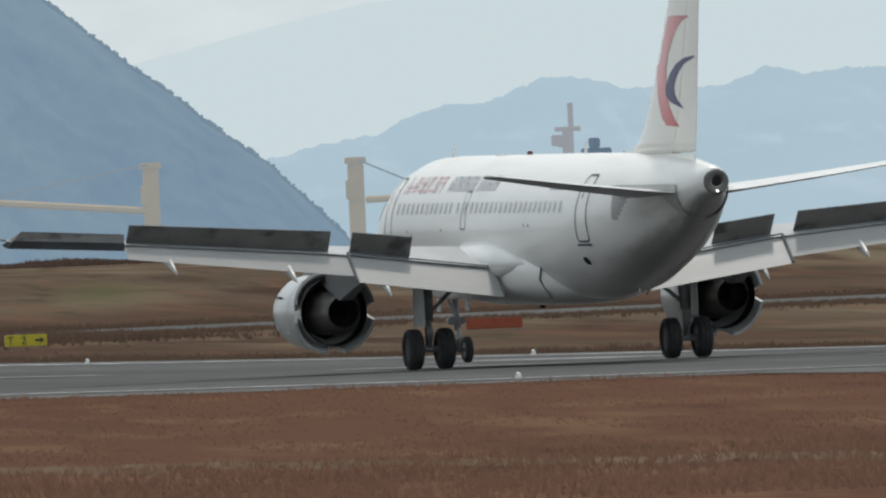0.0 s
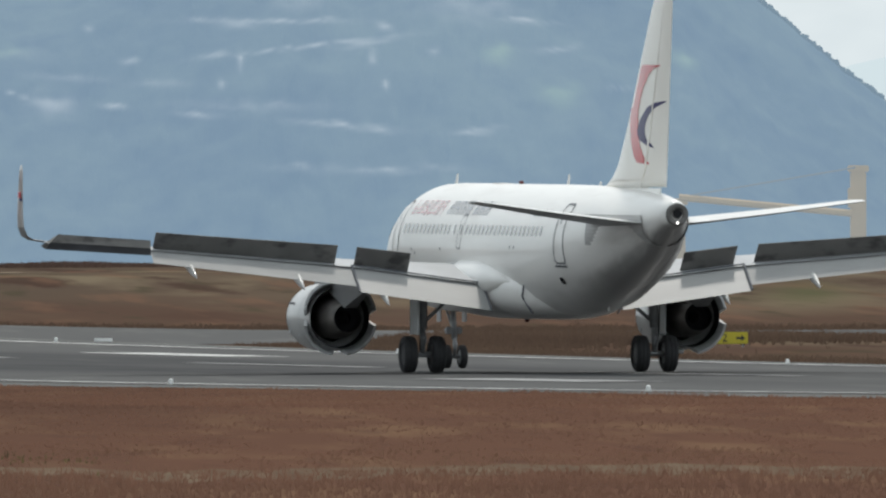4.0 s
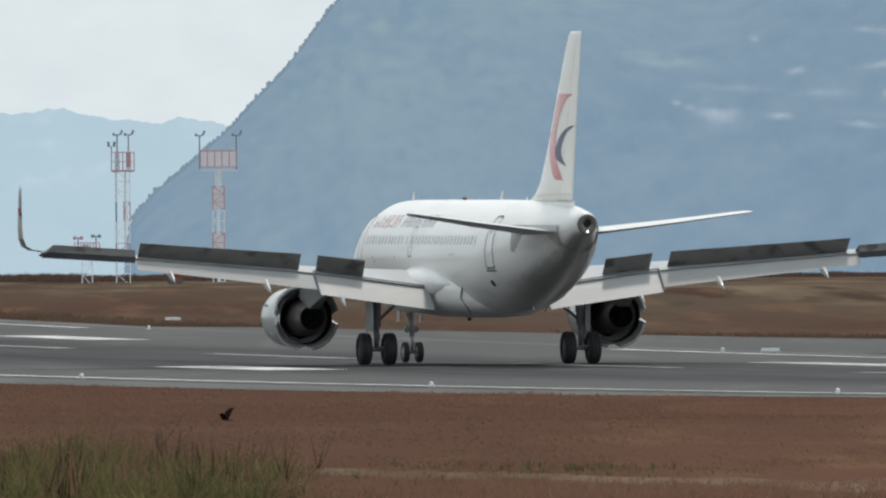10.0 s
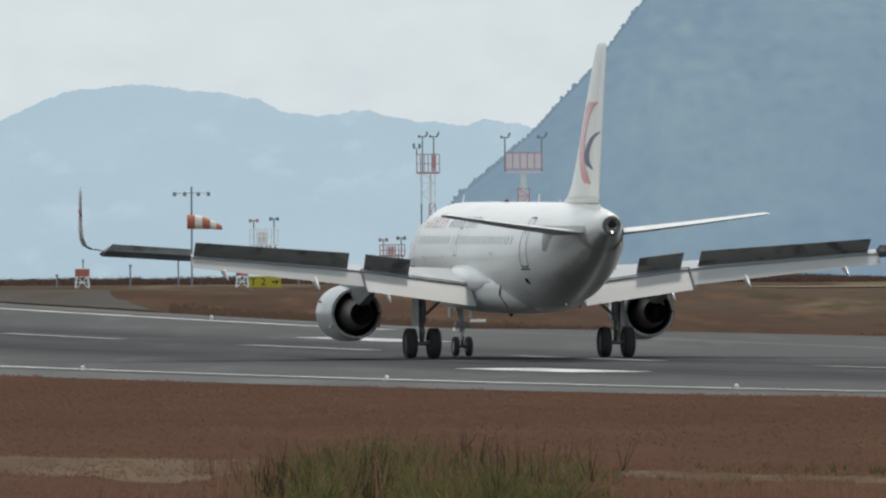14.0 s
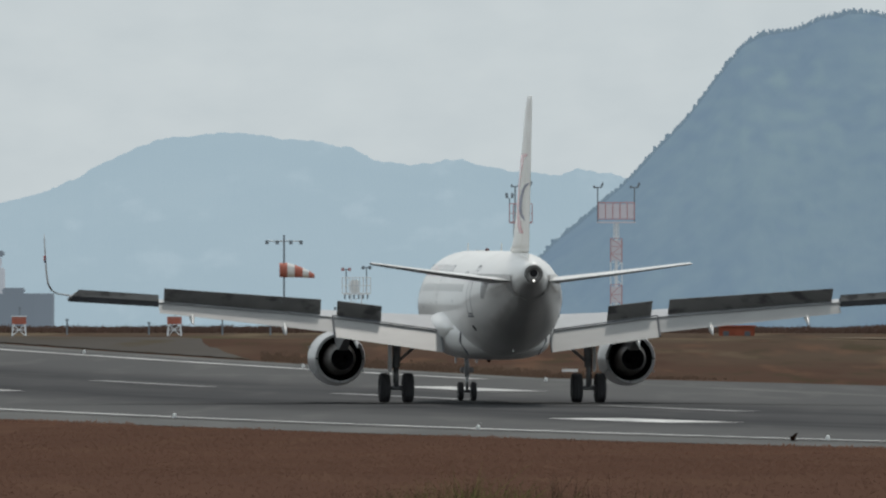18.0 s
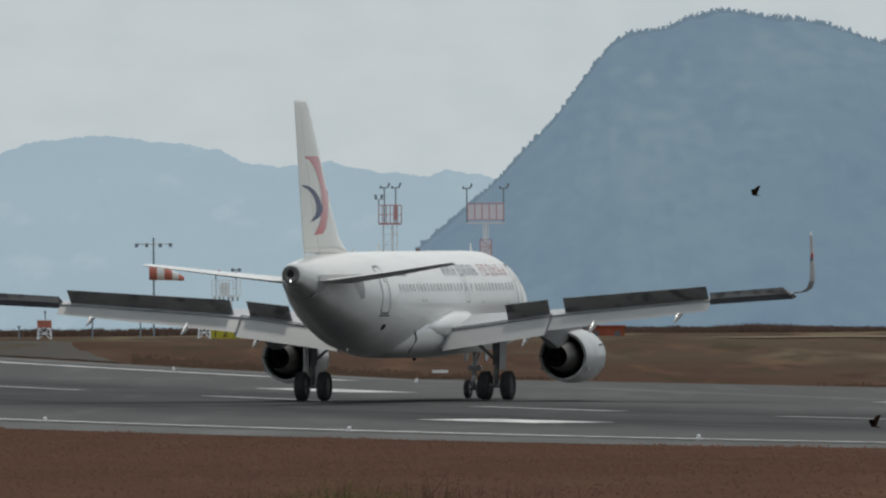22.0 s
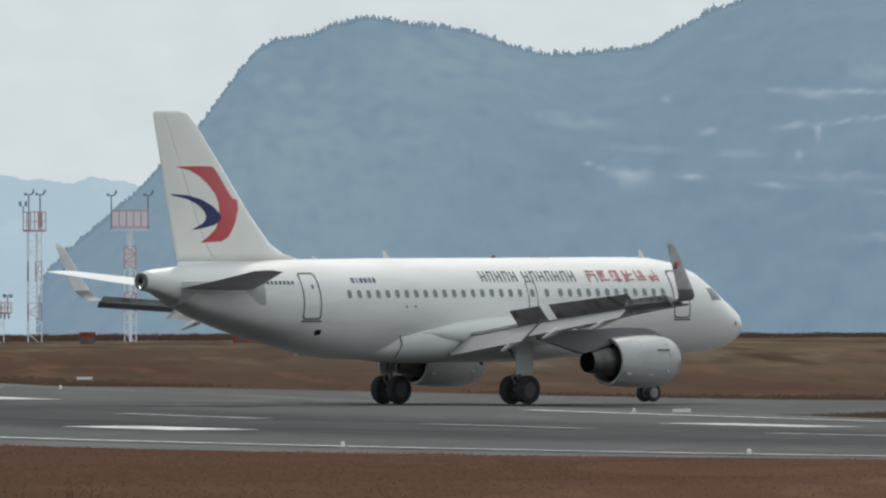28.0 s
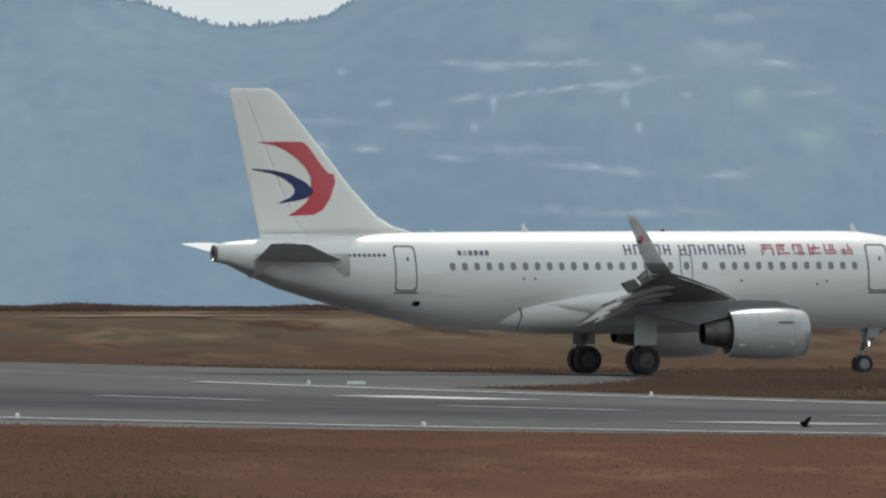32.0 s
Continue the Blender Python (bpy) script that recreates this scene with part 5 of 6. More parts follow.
def build_lights():
    first = edge_light(Matrix.Translation(on(589.3 - 60, NEAR_EDGE, 0.03)))
    for k in range(-2, 9):
        if k != -1:
            copy_thing(first, Matrix.Translation(on(589.3 + 60 * k, NEAR_EDGE, 0.03)))
    for k in range(-3, 9):
        if k != 4:
            copy_thing(first, Matrix.Translation(on(769.1 + 60 * k, FAR_EDGE, 0.03)))
    for u, v in ((1202, 263), (145, 219)):
        far = LENS * 6.75 / (v + 41.56)
        p = bearing(u, v, far)
        p.z = height(p.x, p.y) + 0.02
        board = thing("marker_board", "low white marker board on two feet", "marker board", "marker boards", m=Matrix.Translation(p))
        part("board", boxed(-0.36, 0.36, -0.04, 0.04, 0.02, 0.15, 0.01), LIGHT_WHITE, board)
        for dx in (-0.25, 0.25):
            part("foot", boxed(dx - 0.03, dx + 0.03, -0.12, 0.12, -0.02, 0.03), STRUT, board)


def guidance_sign(u, far, wide, tall, face, label, text=None, bars=0, text_mat=None):
    p = ground_at(u, far)
    sign = thing("taxiway_sign", label, "sign", m=Matrix.Translation(p))
    part("cabinet", boxed(-wide / 2, wide / 2, -0.12, 0.12, 0.12, 0.12 + tall, 0.03), face, sign)
    for dx in (-0.38 * wide, 0.38 * wide):
        part("leg", boxed(dx - 0.04, dx + 0.04, -0.05, 0.05, -0.1, 0.13), STRUT, sign)
    if text:
        for word, x in text:
            cu = bpy.data.curves.new("legend", "FONT")
            cu.body, cu.size, cu.align_x, cu.align_y, cu.extrude = word, tall * 0.95, "CENTER", "CENTER", 0.004
            cu.materials.append(SIGN_BLACK)
            ob = new("legend", cu)
            ob.parent = sign
            ob.matrix_basis = pose(x * wide, -0.126, 0.12 + tall * 0.48, 90)
        bm = slab(((-0.5, 0.12), (0.05, 0.12), (0.05, 0.35), (0.5, 0), (0.05, -0.35), (0.05, -0.12), (-0.5, -0.12)), 0.006, pose(0.33 * wide, -0.124, 0.12 + tall * 0.5, 90) @ Matrix.Scale(wide * 0.22, 4))
        part("arrow", bm, SIGN_BLACK, sign)
    for k in range(bars):
        x = (k + 0.5) / bars * wide * 0.8 - wide * 0.4
        part("legend_bar", boxed(x - 0.09, x + 0.09, -0.128, -0.124, 0.12 + tall * 0.2, 0.12 + tall * 0.8), LIGHT_WHITE, sign)
    return sign


def lattice(name, parent, cx, half, z0, z1, mat, step, label=""):
    """A square braced section of a mast: legs and braces as one piece."""
    bars = []
    for sx in (-1, 1):
        for sy in (-1, 1):
            bars.append(((cx + sx * half, sy * half, z0), (cx + sx * half, sy * half, z1), 0.035))
    n = max(1, round((z1 - z0) / step))
    for k in range(n):
        a, b = z0 + (z1 - z0) * k / n, z0 + (z1 - z0) * (k + 1) / n
        for s in (-1, 1):
            e = 1 if k % 2 else -1
            bars.append(((cx - e * half, s * half, a), (cx + e * half, s * half, b), 0.022))
            bars.append(((cx + s * half, -e * half, a), (cx + s * half, e * half, b), 0.022))
            bars.append(((cx - half, s * half, b), (cx + half, s * half, b), 0.022))
    return part(name, rods(*bars, seg=5), mat, parent, label)


def vane_pole(mast, x, z0, z1, side):
    pole = part("instrument_pole", rods(((x, 0, z0), (x, 0, z1), 0.05), ((x - 0.22, 0, z1), (x + 0.22, 0, z1), 0.035), seg=6), INSTRUMENT, mast)
    part("wind_vane", rods(((x + side * 0.2, 0, z1), (x + side * 0.34, 0, z1 + 0.28), 0.06), ((x + side * 0.34, 0, z1 + 0.28), (x + side * 0.26, 0, z1 + 0.30), 0.045), seg=6), INSTRUMENT, pole)
    part("cups", rods(((x - side * 0.22, 0, z1 - 0.06), (x - side * 0.22, 0, z1 + 0.12), 0.07), seg=8), INSTRUMENT, pole)


def railing(mast, bars):
    """Posts and rails of a platform, each a part."""
    for a, b, r in bars:
        part("rail_post" if a[0] == b[0] else "handrail", rods((a, b, r), seg=5), MAST_RED, mast)


def build_masts():
    far = 1585
    k = far / LENS

    def up(v, foot):
        return bearing(0, v, far).z - foot.z
    # first mast: broad pale shaft with a railed platform
    f = ground_at(58, far)
    mast = thing("weather_mast", "white lattice weather mast with a red railed platform", "weather mast", "weather masts", m=Matrix.Translation(f))
    half = 12 * k
    top = up(-60, f)
    part("side_pole", rods(((-12 * k, -0.3, -0.2), (-12 * k, -0.3, top), 0.06), seg=6), INSTRUMENT, mast, "dark side pole")
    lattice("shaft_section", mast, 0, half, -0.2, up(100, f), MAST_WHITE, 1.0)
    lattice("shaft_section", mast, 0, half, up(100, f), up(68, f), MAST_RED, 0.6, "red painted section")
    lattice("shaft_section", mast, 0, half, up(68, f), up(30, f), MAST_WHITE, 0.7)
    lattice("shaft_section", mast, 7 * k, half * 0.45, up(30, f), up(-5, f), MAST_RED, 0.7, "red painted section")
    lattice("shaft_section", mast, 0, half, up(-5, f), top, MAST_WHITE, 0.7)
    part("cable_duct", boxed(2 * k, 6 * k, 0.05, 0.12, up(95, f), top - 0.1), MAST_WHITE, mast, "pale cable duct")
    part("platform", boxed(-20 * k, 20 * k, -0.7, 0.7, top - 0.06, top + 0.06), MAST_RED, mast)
    bars = []
    for x in np.linspace(-20 * k, 20 * k, 7):
        bars.append(((x, -0.7, top), (x, -0.7, up(-93, f)), 0.035))
    bars += [((-20 * k, -0.7, up(-93, f)), (20 * k, -0.7, up(-93, f)), 0.035), ((-20 * k, -0.7, up(-76, f)), (20 * k, -0.7, up(-76, f)), 0.025)]
    railing(mast, bars)
    part("instrument_box", boxed(7 * k, 13 * k, -0.2, 0.2, top + 0.25, up(-92, f)), MAST_RED, mast, "dark red instrument box")
    vane_pole(mast, -10 * k, top, up(-124, f), 1)
    vane_pole(mast, 10 * k, top, up(-124, f), 1)
    pole = part("instrument_pole", rods(((-20 * k, 0, top), (-20 * k, 0, up(-104, f)), 0.04), seg=6), INSTRUMENT, mast)
    for s in (-1, 1):
        part("sensor", rods(((-20 * k + s * 0.16, 0, up(-103, f)), (-20 * k + s * 0.2, 0, up(-112, f)), 0.08), seg=8), INSTRUMENT, pole)
    # second mast: slim, with red cages
    f = ground_at(227, far)
    mast = thing("weather_mast", "slim red and white weather mast with a broad red platform", "weather mast", "weather masts", m=Matrix.Translation(f))
    half, top = 10 * k, up(-60, f)
    for v0, v1, mat in ((140, 85, MAST_WHITE), (85, 50, MAST_RED), (50, 10, MAST_WHITE), (10, -32, MAST_RED)):
        section = lattice("shaft_section", mast, 0, half, up(v0, f), up(v1, f), mat, 0.6)
        if mat is MAST_RED:
            part("cladding", boxed(-half * 0.9, half * 0.9, -half * 0.8, half * 0.8, up(v0 - 3, f), up(v1 + 3, f)), MAST_SCREEN, section, "faded red mesh cladding")
    lattice("shaft_section", mast, 0, half * 0.45, up(-32, f), top, MAST_WHITE, 0.5)
    part("inner_tube", rods(((0, 0, -0.1), (0, 0, top), 0.10), seg=10), MAST_WHITE, mast)
    part("platform", boxed(-34 * k, 34 * k, -0.8, 0.8, top - 0.04, top + 0.06), MAST_SCREEN, mast)
    bars = []
    for x in np.linspace(-32 * k, 32 * k, 6):
        bars.append(((x, -0.8, up(-66, f)), (x, -0.8, up(-95, f)), 0.035))
    bars += [((-32 * k, -0.8, up(-95, f)), (32 * k, -0.8, up(-95, f)), 0.04), ((-32 * k, -0.8, up(-66, f)), (32 * k, -0.8, up(-66, f)), 0.03)]
    railing(mast, bars)
    part("railing_mesh", boxed(-31 * k, 31 * k, 0.6, 0.64, top + 0.26, up(-93, f)), MAST_SCREEN, mast, "faded red screen in haze")
    vane_pole(mast, -33 * k, top, up(-122, f), 1)
    vane_pole(mast, 32 * k, top, up(-122, f), 1)
    # low aerial platforms
    for u, w, v0, v1, paint in ((-233, 25, 66, 20, MAST_WHITE), (-6, 22, 86, 55, MAST_RED)):
        f = ground_at(u, far)
        low = thing("aerial_stand", "low white lattice stand with red and white aerials", "aerial stand", "aerial stands", m=Matrix.Translation(f))
        lattice("stand", low, 0, 9 * k, -0.2, up(v0, f), MAST_WHITE, 0.7)
        deck, head = up(v0, f), up(v0 + (v1 - v0) * 0.62, f)
        part("deck", boxed(-w * k, w * k, -0.6, 0.6, deck - 0.06, deck + 0.06), paint, low)
        part("cabinet", boxed(-w * 0.42 * k, w * 0.18 * k, -0.4, 0.4, deck + 0.06, up(v0 + (v1 - v0) * 0.52, f), 0.03), LIGHT_WHITE, low, "white cabinet")
        for i in range(9):
            x = (-1 + i / 4) * w * k
            part("rail_post", rods(((x, -0.55, deck), (x, -0.55, head), 0.035), seg=5), paint, low)
        for z in (head, (deck + head) / 2):
            part("handrail", rods(((-w * k, -0.55, z), (w * k, -0.55, z), 0.03), seg=5), paint, low)
        for i in range(6):
            x = (-0.8 + 1.6 * i / 5) * w * k
            part("insulator", rods(((x, -0.5, deck - 0.06), (x, -0.5, deck - 0.34), 0.06), seg=6), INSTRUMENT, low)
        for x, tall in ((-0.72 * w, v1 + 3), (0.72 * w, v1)):
            pole = part("instrument_pole", rods(((x * k, -0.5, deck), (x * k, -0.5, up(tall, f)), 0.045), (((x - 6) * k, -0.5, up(tall, f)), ((x + 6) * k, -0.5, up(tall, f)), 0.035), seg=6), INSTRUMENT, low)
            for e in (-6, 6):
                part("sensor", rods((((x + e) * k, -0.5, up(tall + 3, f)), ((x + e) * k, -0.5, up(tall - 3, f)), 0.10), seg=8), MAST_RED if x < 0 else INSTRUMENT, pole)
    # windsock
    f = ground_at(-361, far)
    sock = thing("windsock", "red and white windsock on a lamp-topped pole", "windsock", m=Matrix.Translation(f))
    part("pole", rods(((0, 0, -0.2), (0, 0, up(-38, f)), 0.06), seg=8), INSTRUMENT, sock)
    bar = part("crossbar", rods(((-32 * k, 0, up(-27, f)), (32 * k, 0, up(-27, f)), 0.03), seg=6), STRUT, sock)
    for x in (-30, -12, 12, 30):
        part("lamp", rods(((x * k, 0, up(-28, f)), (x * k, 0, up(-21, f)), 0.11), seg=8), INSTRUMENT, bar)
    part("hoop", rods(((0, 0, up(10, f)), (0, 0, up(42, f)), 0.05), seg=6), STRUT, sock)
    stations = ((-8, 24, 13), (6, 24.5, 13), (19, 26, 11.5), (33, 29, 9), (44, 32, 6.5), (54, 35, 3.5))
    for i in range(5):
        bm = bmesh.new()
        rings = []
        for x, v, r in stations[i:i + 2]:
            rings.append([Vector((x * k, r * k * math.cos(t), up(v, f) + r * k * math.sin(t))) for t in (2 * math.pi * j / 14 for j in range(14))])
        loft(bm, rings, (False, i == 4))
        part("sock_band", bm, SOCK_RED if i % 2 == 0 else SOCK_WHITE, sock, "red cloth band" if i % 2 == 0 else "white cloth band", smooth=True)
    # huts and posts near the field's edge
    for u, w in ((-555, 25), (-272, 22), (-830, 25)):
        f = ground_at(u, 1560)
        stand = thing("aerial_box", "red equipment box on a white lattice stand", "equipment box", "equipment boxes", m=Matrix.Translation(f))
        part("box", boxed(-w * k / 2, w * k / 2, -0.4, 0.4, 0.72, 1.18, 0.02), SOCK_RED, stand, "bright red equipment box")
        part("lattice_base", rods(*[((e * w * k * 0.55, -0.3, -0.1), (-e * w * k * 0.4, -0.3, 0.7), 0.03) for e in (-1, 1)], ((-w * k * 0.5, -0.3, 0.35), (w * k * 0.5, -0.3, 0.35), 0.03), seg=5), MAST_WHITE, stand)
        part("roof", boxed(-w * k / 2 - 0.05, w * k / 2 + 0.05, -0.45, 0.45, 1.18, 1.24, 0.02), MAST_WHITE, stand)
        part("pole", rods(((0.05, 0, 1.22), (0.05, 0, 1.75), 0.045), ((0.05, 0, 1.65), (0.05, 0, 1.8), 0.08), seg=6), INSTRUMENT, stand)
        for x in (-0.4, 0.4):
            for y in (-0.3, 0.3):
                part("leg", rods(((x * w * k * 1.25, y, -0.2), (x * w * k, y, 0.72), 0.045), seg=6), MAST_WHITE, stand)
    for u, w, h, col in ((440, 62, 8, ORANGE), (150, 26, 10, ORANGE)):
        f = ground_at(u, 1560)
        hut = thing("equipment_hut", "low red-orange equipment hut by the field's edge", "hut", "equipment huts", m=Matrix.Translation(f))
        part("wall", boxed(-w * k / 2, w * k / 2, -0.8, 0.8, -0.3, h * k + 0.25, 0.02), col, hut)
        part("roof", boxed(-w * k / 2 - 0.08, w * k / 2 + 0.08, -0.9, 0.9, h * k + 0.25, h * k + 0.37, 0.02), col, hut)
        for x in (-0.3, 0.3):
            part("door", boxed(x * w * k - 0.18, x * w * k + 0.18, -0.82, -0.80, 0.0, h * k), LINE, hut)
    for u, h in ((-745, 0.9), (-600, 0.7), (-470, 1.3), (-385, 2.0), (-172, 0.8)):
        f = ground_at(u, 1570)
        post = thing("marker_post", "thin dark post at the field's edge", "post", "marker posts", m=Matrix.Translation(f))
        part("shaft", rods(((0, 0, -0.3), (0, 0, h), 0.06), seg=6), INSTRUMENT, post)
        part("cap", rods(((0, 0, h), (0, 0, h + 0.12), 0.1), seg=8), INSTRUMENT, post)
    guidance_sign(-232, 1420, 1.85, 0.66, SIGN_YELLOW, "yellow taxiway sign reading T2 with an arrow", (("T", -0.36), ("2", -0.05)))
    guidance_sign(2307, 962, 1.65, 0.46, SIGN_YELLOW, "yellow taxiway sign reading T2 with an arrow", (("T", -0.36), ("2", -0.05)))
    guidance_sign(3140, 962, 2.2, 0.42, ORANGE, "long red-orange sign board in the grass", None, 0)


def build_ships():
    def at(u, v, far):
        return bearing(u, v, far)
    far = 2650
    k = far / LENS
    sea = -20.0
    o = at(2800, 0, far)
    ship = thing("cargo_ship", "cargo ship with beige cranes, hazy in the distance", "ship", m=Matrix.Translation((o.x, o.y, sea)))

    def x(u):
        return (u - 2800) * k

    def z(v):
        return at(0, v, far).z - sea
    bm = bmesh.new()
    rings = []
    for u, w in ((2080, 0.2), (2150, 4), (2300, 7), (3380, 7), (3440, 5.5)):
        rings.append([Vector((x(u), -w, z(132))), Vector((x(u) + (8 if u < 2200 else 0), -w * 0.8, -0.5)), Vector((x(u) + (8 if u < 2200 else 0), w * 0.8, -0.5)), Vector((x(u), w, z(132)))])
    loft(bm, rings)
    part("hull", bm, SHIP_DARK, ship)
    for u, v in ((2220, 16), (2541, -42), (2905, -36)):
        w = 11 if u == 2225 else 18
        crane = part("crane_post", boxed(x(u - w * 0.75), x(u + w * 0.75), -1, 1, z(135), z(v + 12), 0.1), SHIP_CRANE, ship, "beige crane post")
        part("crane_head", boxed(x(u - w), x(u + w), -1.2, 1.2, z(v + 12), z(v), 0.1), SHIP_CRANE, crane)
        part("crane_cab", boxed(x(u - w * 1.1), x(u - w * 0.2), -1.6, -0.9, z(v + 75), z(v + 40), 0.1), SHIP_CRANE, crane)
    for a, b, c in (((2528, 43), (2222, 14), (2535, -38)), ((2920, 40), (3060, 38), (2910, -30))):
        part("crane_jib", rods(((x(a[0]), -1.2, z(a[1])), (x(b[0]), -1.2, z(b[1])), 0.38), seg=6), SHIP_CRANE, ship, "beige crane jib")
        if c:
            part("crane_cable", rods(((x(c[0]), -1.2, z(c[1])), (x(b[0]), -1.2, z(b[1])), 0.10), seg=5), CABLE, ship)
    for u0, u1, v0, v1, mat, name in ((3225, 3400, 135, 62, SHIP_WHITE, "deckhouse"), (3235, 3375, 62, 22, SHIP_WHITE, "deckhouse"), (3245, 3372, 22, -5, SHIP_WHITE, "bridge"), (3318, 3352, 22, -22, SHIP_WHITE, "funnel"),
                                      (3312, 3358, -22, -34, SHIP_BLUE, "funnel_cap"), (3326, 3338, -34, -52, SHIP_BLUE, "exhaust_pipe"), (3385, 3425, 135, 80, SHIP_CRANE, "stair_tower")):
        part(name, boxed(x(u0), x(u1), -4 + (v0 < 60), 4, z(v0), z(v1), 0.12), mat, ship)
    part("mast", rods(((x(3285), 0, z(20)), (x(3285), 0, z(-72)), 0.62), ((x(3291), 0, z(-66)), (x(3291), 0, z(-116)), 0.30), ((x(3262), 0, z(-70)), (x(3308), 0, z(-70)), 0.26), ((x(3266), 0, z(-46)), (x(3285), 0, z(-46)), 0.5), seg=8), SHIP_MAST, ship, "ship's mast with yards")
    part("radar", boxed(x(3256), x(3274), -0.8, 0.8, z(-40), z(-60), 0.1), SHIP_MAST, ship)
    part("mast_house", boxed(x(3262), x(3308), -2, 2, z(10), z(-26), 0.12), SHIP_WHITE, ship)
    for i in range(5):
        part("bridge_window", boxed(x(3246 + i * 10), x(3253 + i * 10), -4.15, -4.05 + 1, z(12), z(2)), SHIP_MAST, ship)
    far = 2350
    k = far / LENS
    o = at(-880, 0, far)
    ship = thing("tanker_ship", "ship with a blue banded funnel, hazy in the distance", "ship", m=Matrix.Translation((o.x, o.y, sea)))

    def x(u):
        return (u + 880) * k

    def z(v):
        return at(0, v, far).z - sea
    bm = bmesh.new()
    loft(bm, [[Vector((x(u), -w, z(66))), Vector((x(u), -w * 0.8, -0.5)), Vector((x(u), w * 0.8, -0.5)), Vector((x(u), w, z(66)))] for u, w in ((-1250, 5), (-1200, 7), (-800, 7), (-769, 5))])
    part("hull", bm, SHIP_DARK, ship)
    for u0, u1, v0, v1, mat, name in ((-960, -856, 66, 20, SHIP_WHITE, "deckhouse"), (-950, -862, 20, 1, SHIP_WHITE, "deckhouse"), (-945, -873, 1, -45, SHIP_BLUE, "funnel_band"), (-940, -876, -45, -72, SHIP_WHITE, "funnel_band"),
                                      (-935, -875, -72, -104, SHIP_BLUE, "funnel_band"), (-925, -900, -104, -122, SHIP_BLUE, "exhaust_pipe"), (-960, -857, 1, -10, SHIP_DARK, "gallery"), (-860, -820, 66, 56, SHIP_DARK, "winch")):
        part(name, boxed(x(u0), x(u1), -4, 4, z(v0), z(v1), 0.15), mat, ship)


def build_plants():
    rng = random.Random(21)

    def scatter(n, x0, x1, y0, y1, test, h0, h1, w):
        out = []
        while len(out) < n:
            x, y = rng.uniform(x0, x1), rng.uniform(y0, y1)
            s, q = x * ALONG.x + y * ALONG.y, x * ACROSS.x + y * ACROSS.y
            if test(x, y, s, q):
                out.append(((x, y, height(x, y)), rng.uniform(h0, h1), w))
        return out
    def bare(x, y):
        return noise.noise(Vector((x * 0.5, y * 0.05, 3))) > 0.15 and y < 500
    near = scatter(56000, -16, 66, 432, 860, lambda x, y, s, q: q < NEAR_EDGE - verge(s) - 0.2 - 1.5 * abs(noise.noise(Vector((s * 0.15, 0, 0)))) and not bare(x, y), 0.02, 0.07, 0.02)
    # tufts on the left bearings get the darkened blade colour
    def dimmed_side(spot):
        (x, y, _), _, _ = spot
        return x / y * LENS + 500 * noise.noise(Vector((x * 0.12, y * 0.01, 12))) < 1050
    blades("dry_grass", [p for p in near if not dimmed_side(p)], BLADE_DRY, "dry russet grass along the runway", "grass", 3)
    blades("dry_grass", [p for p in near if dimmed_side(p)], BLADE_DIMMED, "dry grass along the runway, colour darkened", "grass", 4)
    edge = []
    for _ in range(6000):
        s = rng.uniform(480, 960)
        q = NEAR_EDGE - verge(s) + 0.3 - abs(rng.gauss(0, 1.2))
        edge.append((tuple(on(s, q)), rng.uniform(0.04, 0.13) * (0.4 + abs(noise.noise(Vector((s * 0.11, 3, 0)))) * 2.2), 0.02))
    blades("verge_grass", edge, BLADE_DRY, "ragged dry grass at the runway's verge", "grass", 5)
    straw = scatter(6000, -14, 10, 420, 480, lambda x, y, s, q: noise.noise(Vector((x * 0.15, y * 0.03, 9))) > -0.15, 0.03, 0.10, 0.015)
    straw += scatter(7000, 6, 60, 395, 470, lambda x, y, s, q: noise.noise(Vector((x * 0.35, y * 0.03, 15))) > 0.0, 0.03, 0.10, 0.015)
    blades("straw_grass", straw, BLADE_STRAW, "bleached straw grass", "grass", 7)
    russet = scatter(22000, -12, 50, 372, 434, lambda x, y, s, q: x > 3 or noise.noise(Vector((x * 0.15, y * 0.03, 9))) < 0.1, 0.06, 0.22, 0.013)
    blades("russet_grass", russet, BLADE_DRY, "tall dry russet grass", "grass", 9)
    sprigs = []
    for x0, y0, n, h in ((9.3, 457, 80, 0.17), (7.0, 463, 40, 0.14), (33, 432, 40, 0.16), (11.5, 452, 26, 0.12)):
        for _ in range(n):
            x, y = rng.gauss(x0, 0.8), rng.gauss(y0, 3)
            sprigs.append(((x, y, height(x, y)), h * rng.uniform(0.4, 1.1), 0.014))
    blades("green_sprigs", sprigs, BLADE_GREEN, "small green weeds beside the worn strip", "weeds", 23)
    far = []
    for _ in range(9000):
        # taller growth along the taxiway's near side
        q = rng.uniform(208, 244)
        s = 935 + 62 * smoothstep(207, 236, q) - abs(rng.gauss(0, 16))
        far.append((tuple(on(s, q)), rng.uniform(0.16, 0.44) * (0.40 + 0.60 * smoothstep(206, 226, q)), 0.04))
    for _ in range(12000):
        q = rng.uniform(244, 420)
        far.append((tuple(on(997 - abs(rng.gauss(0, 8)), q)), rng.uniform(0.10, 0.22), 0.05))
    blades("island_grass", far, BLADE_RUST, "rust brown grass beyond the runway", "grass", 11)
    # a ragged dark fringe along the far shoulder and the taxiway's far side
    fringe = []
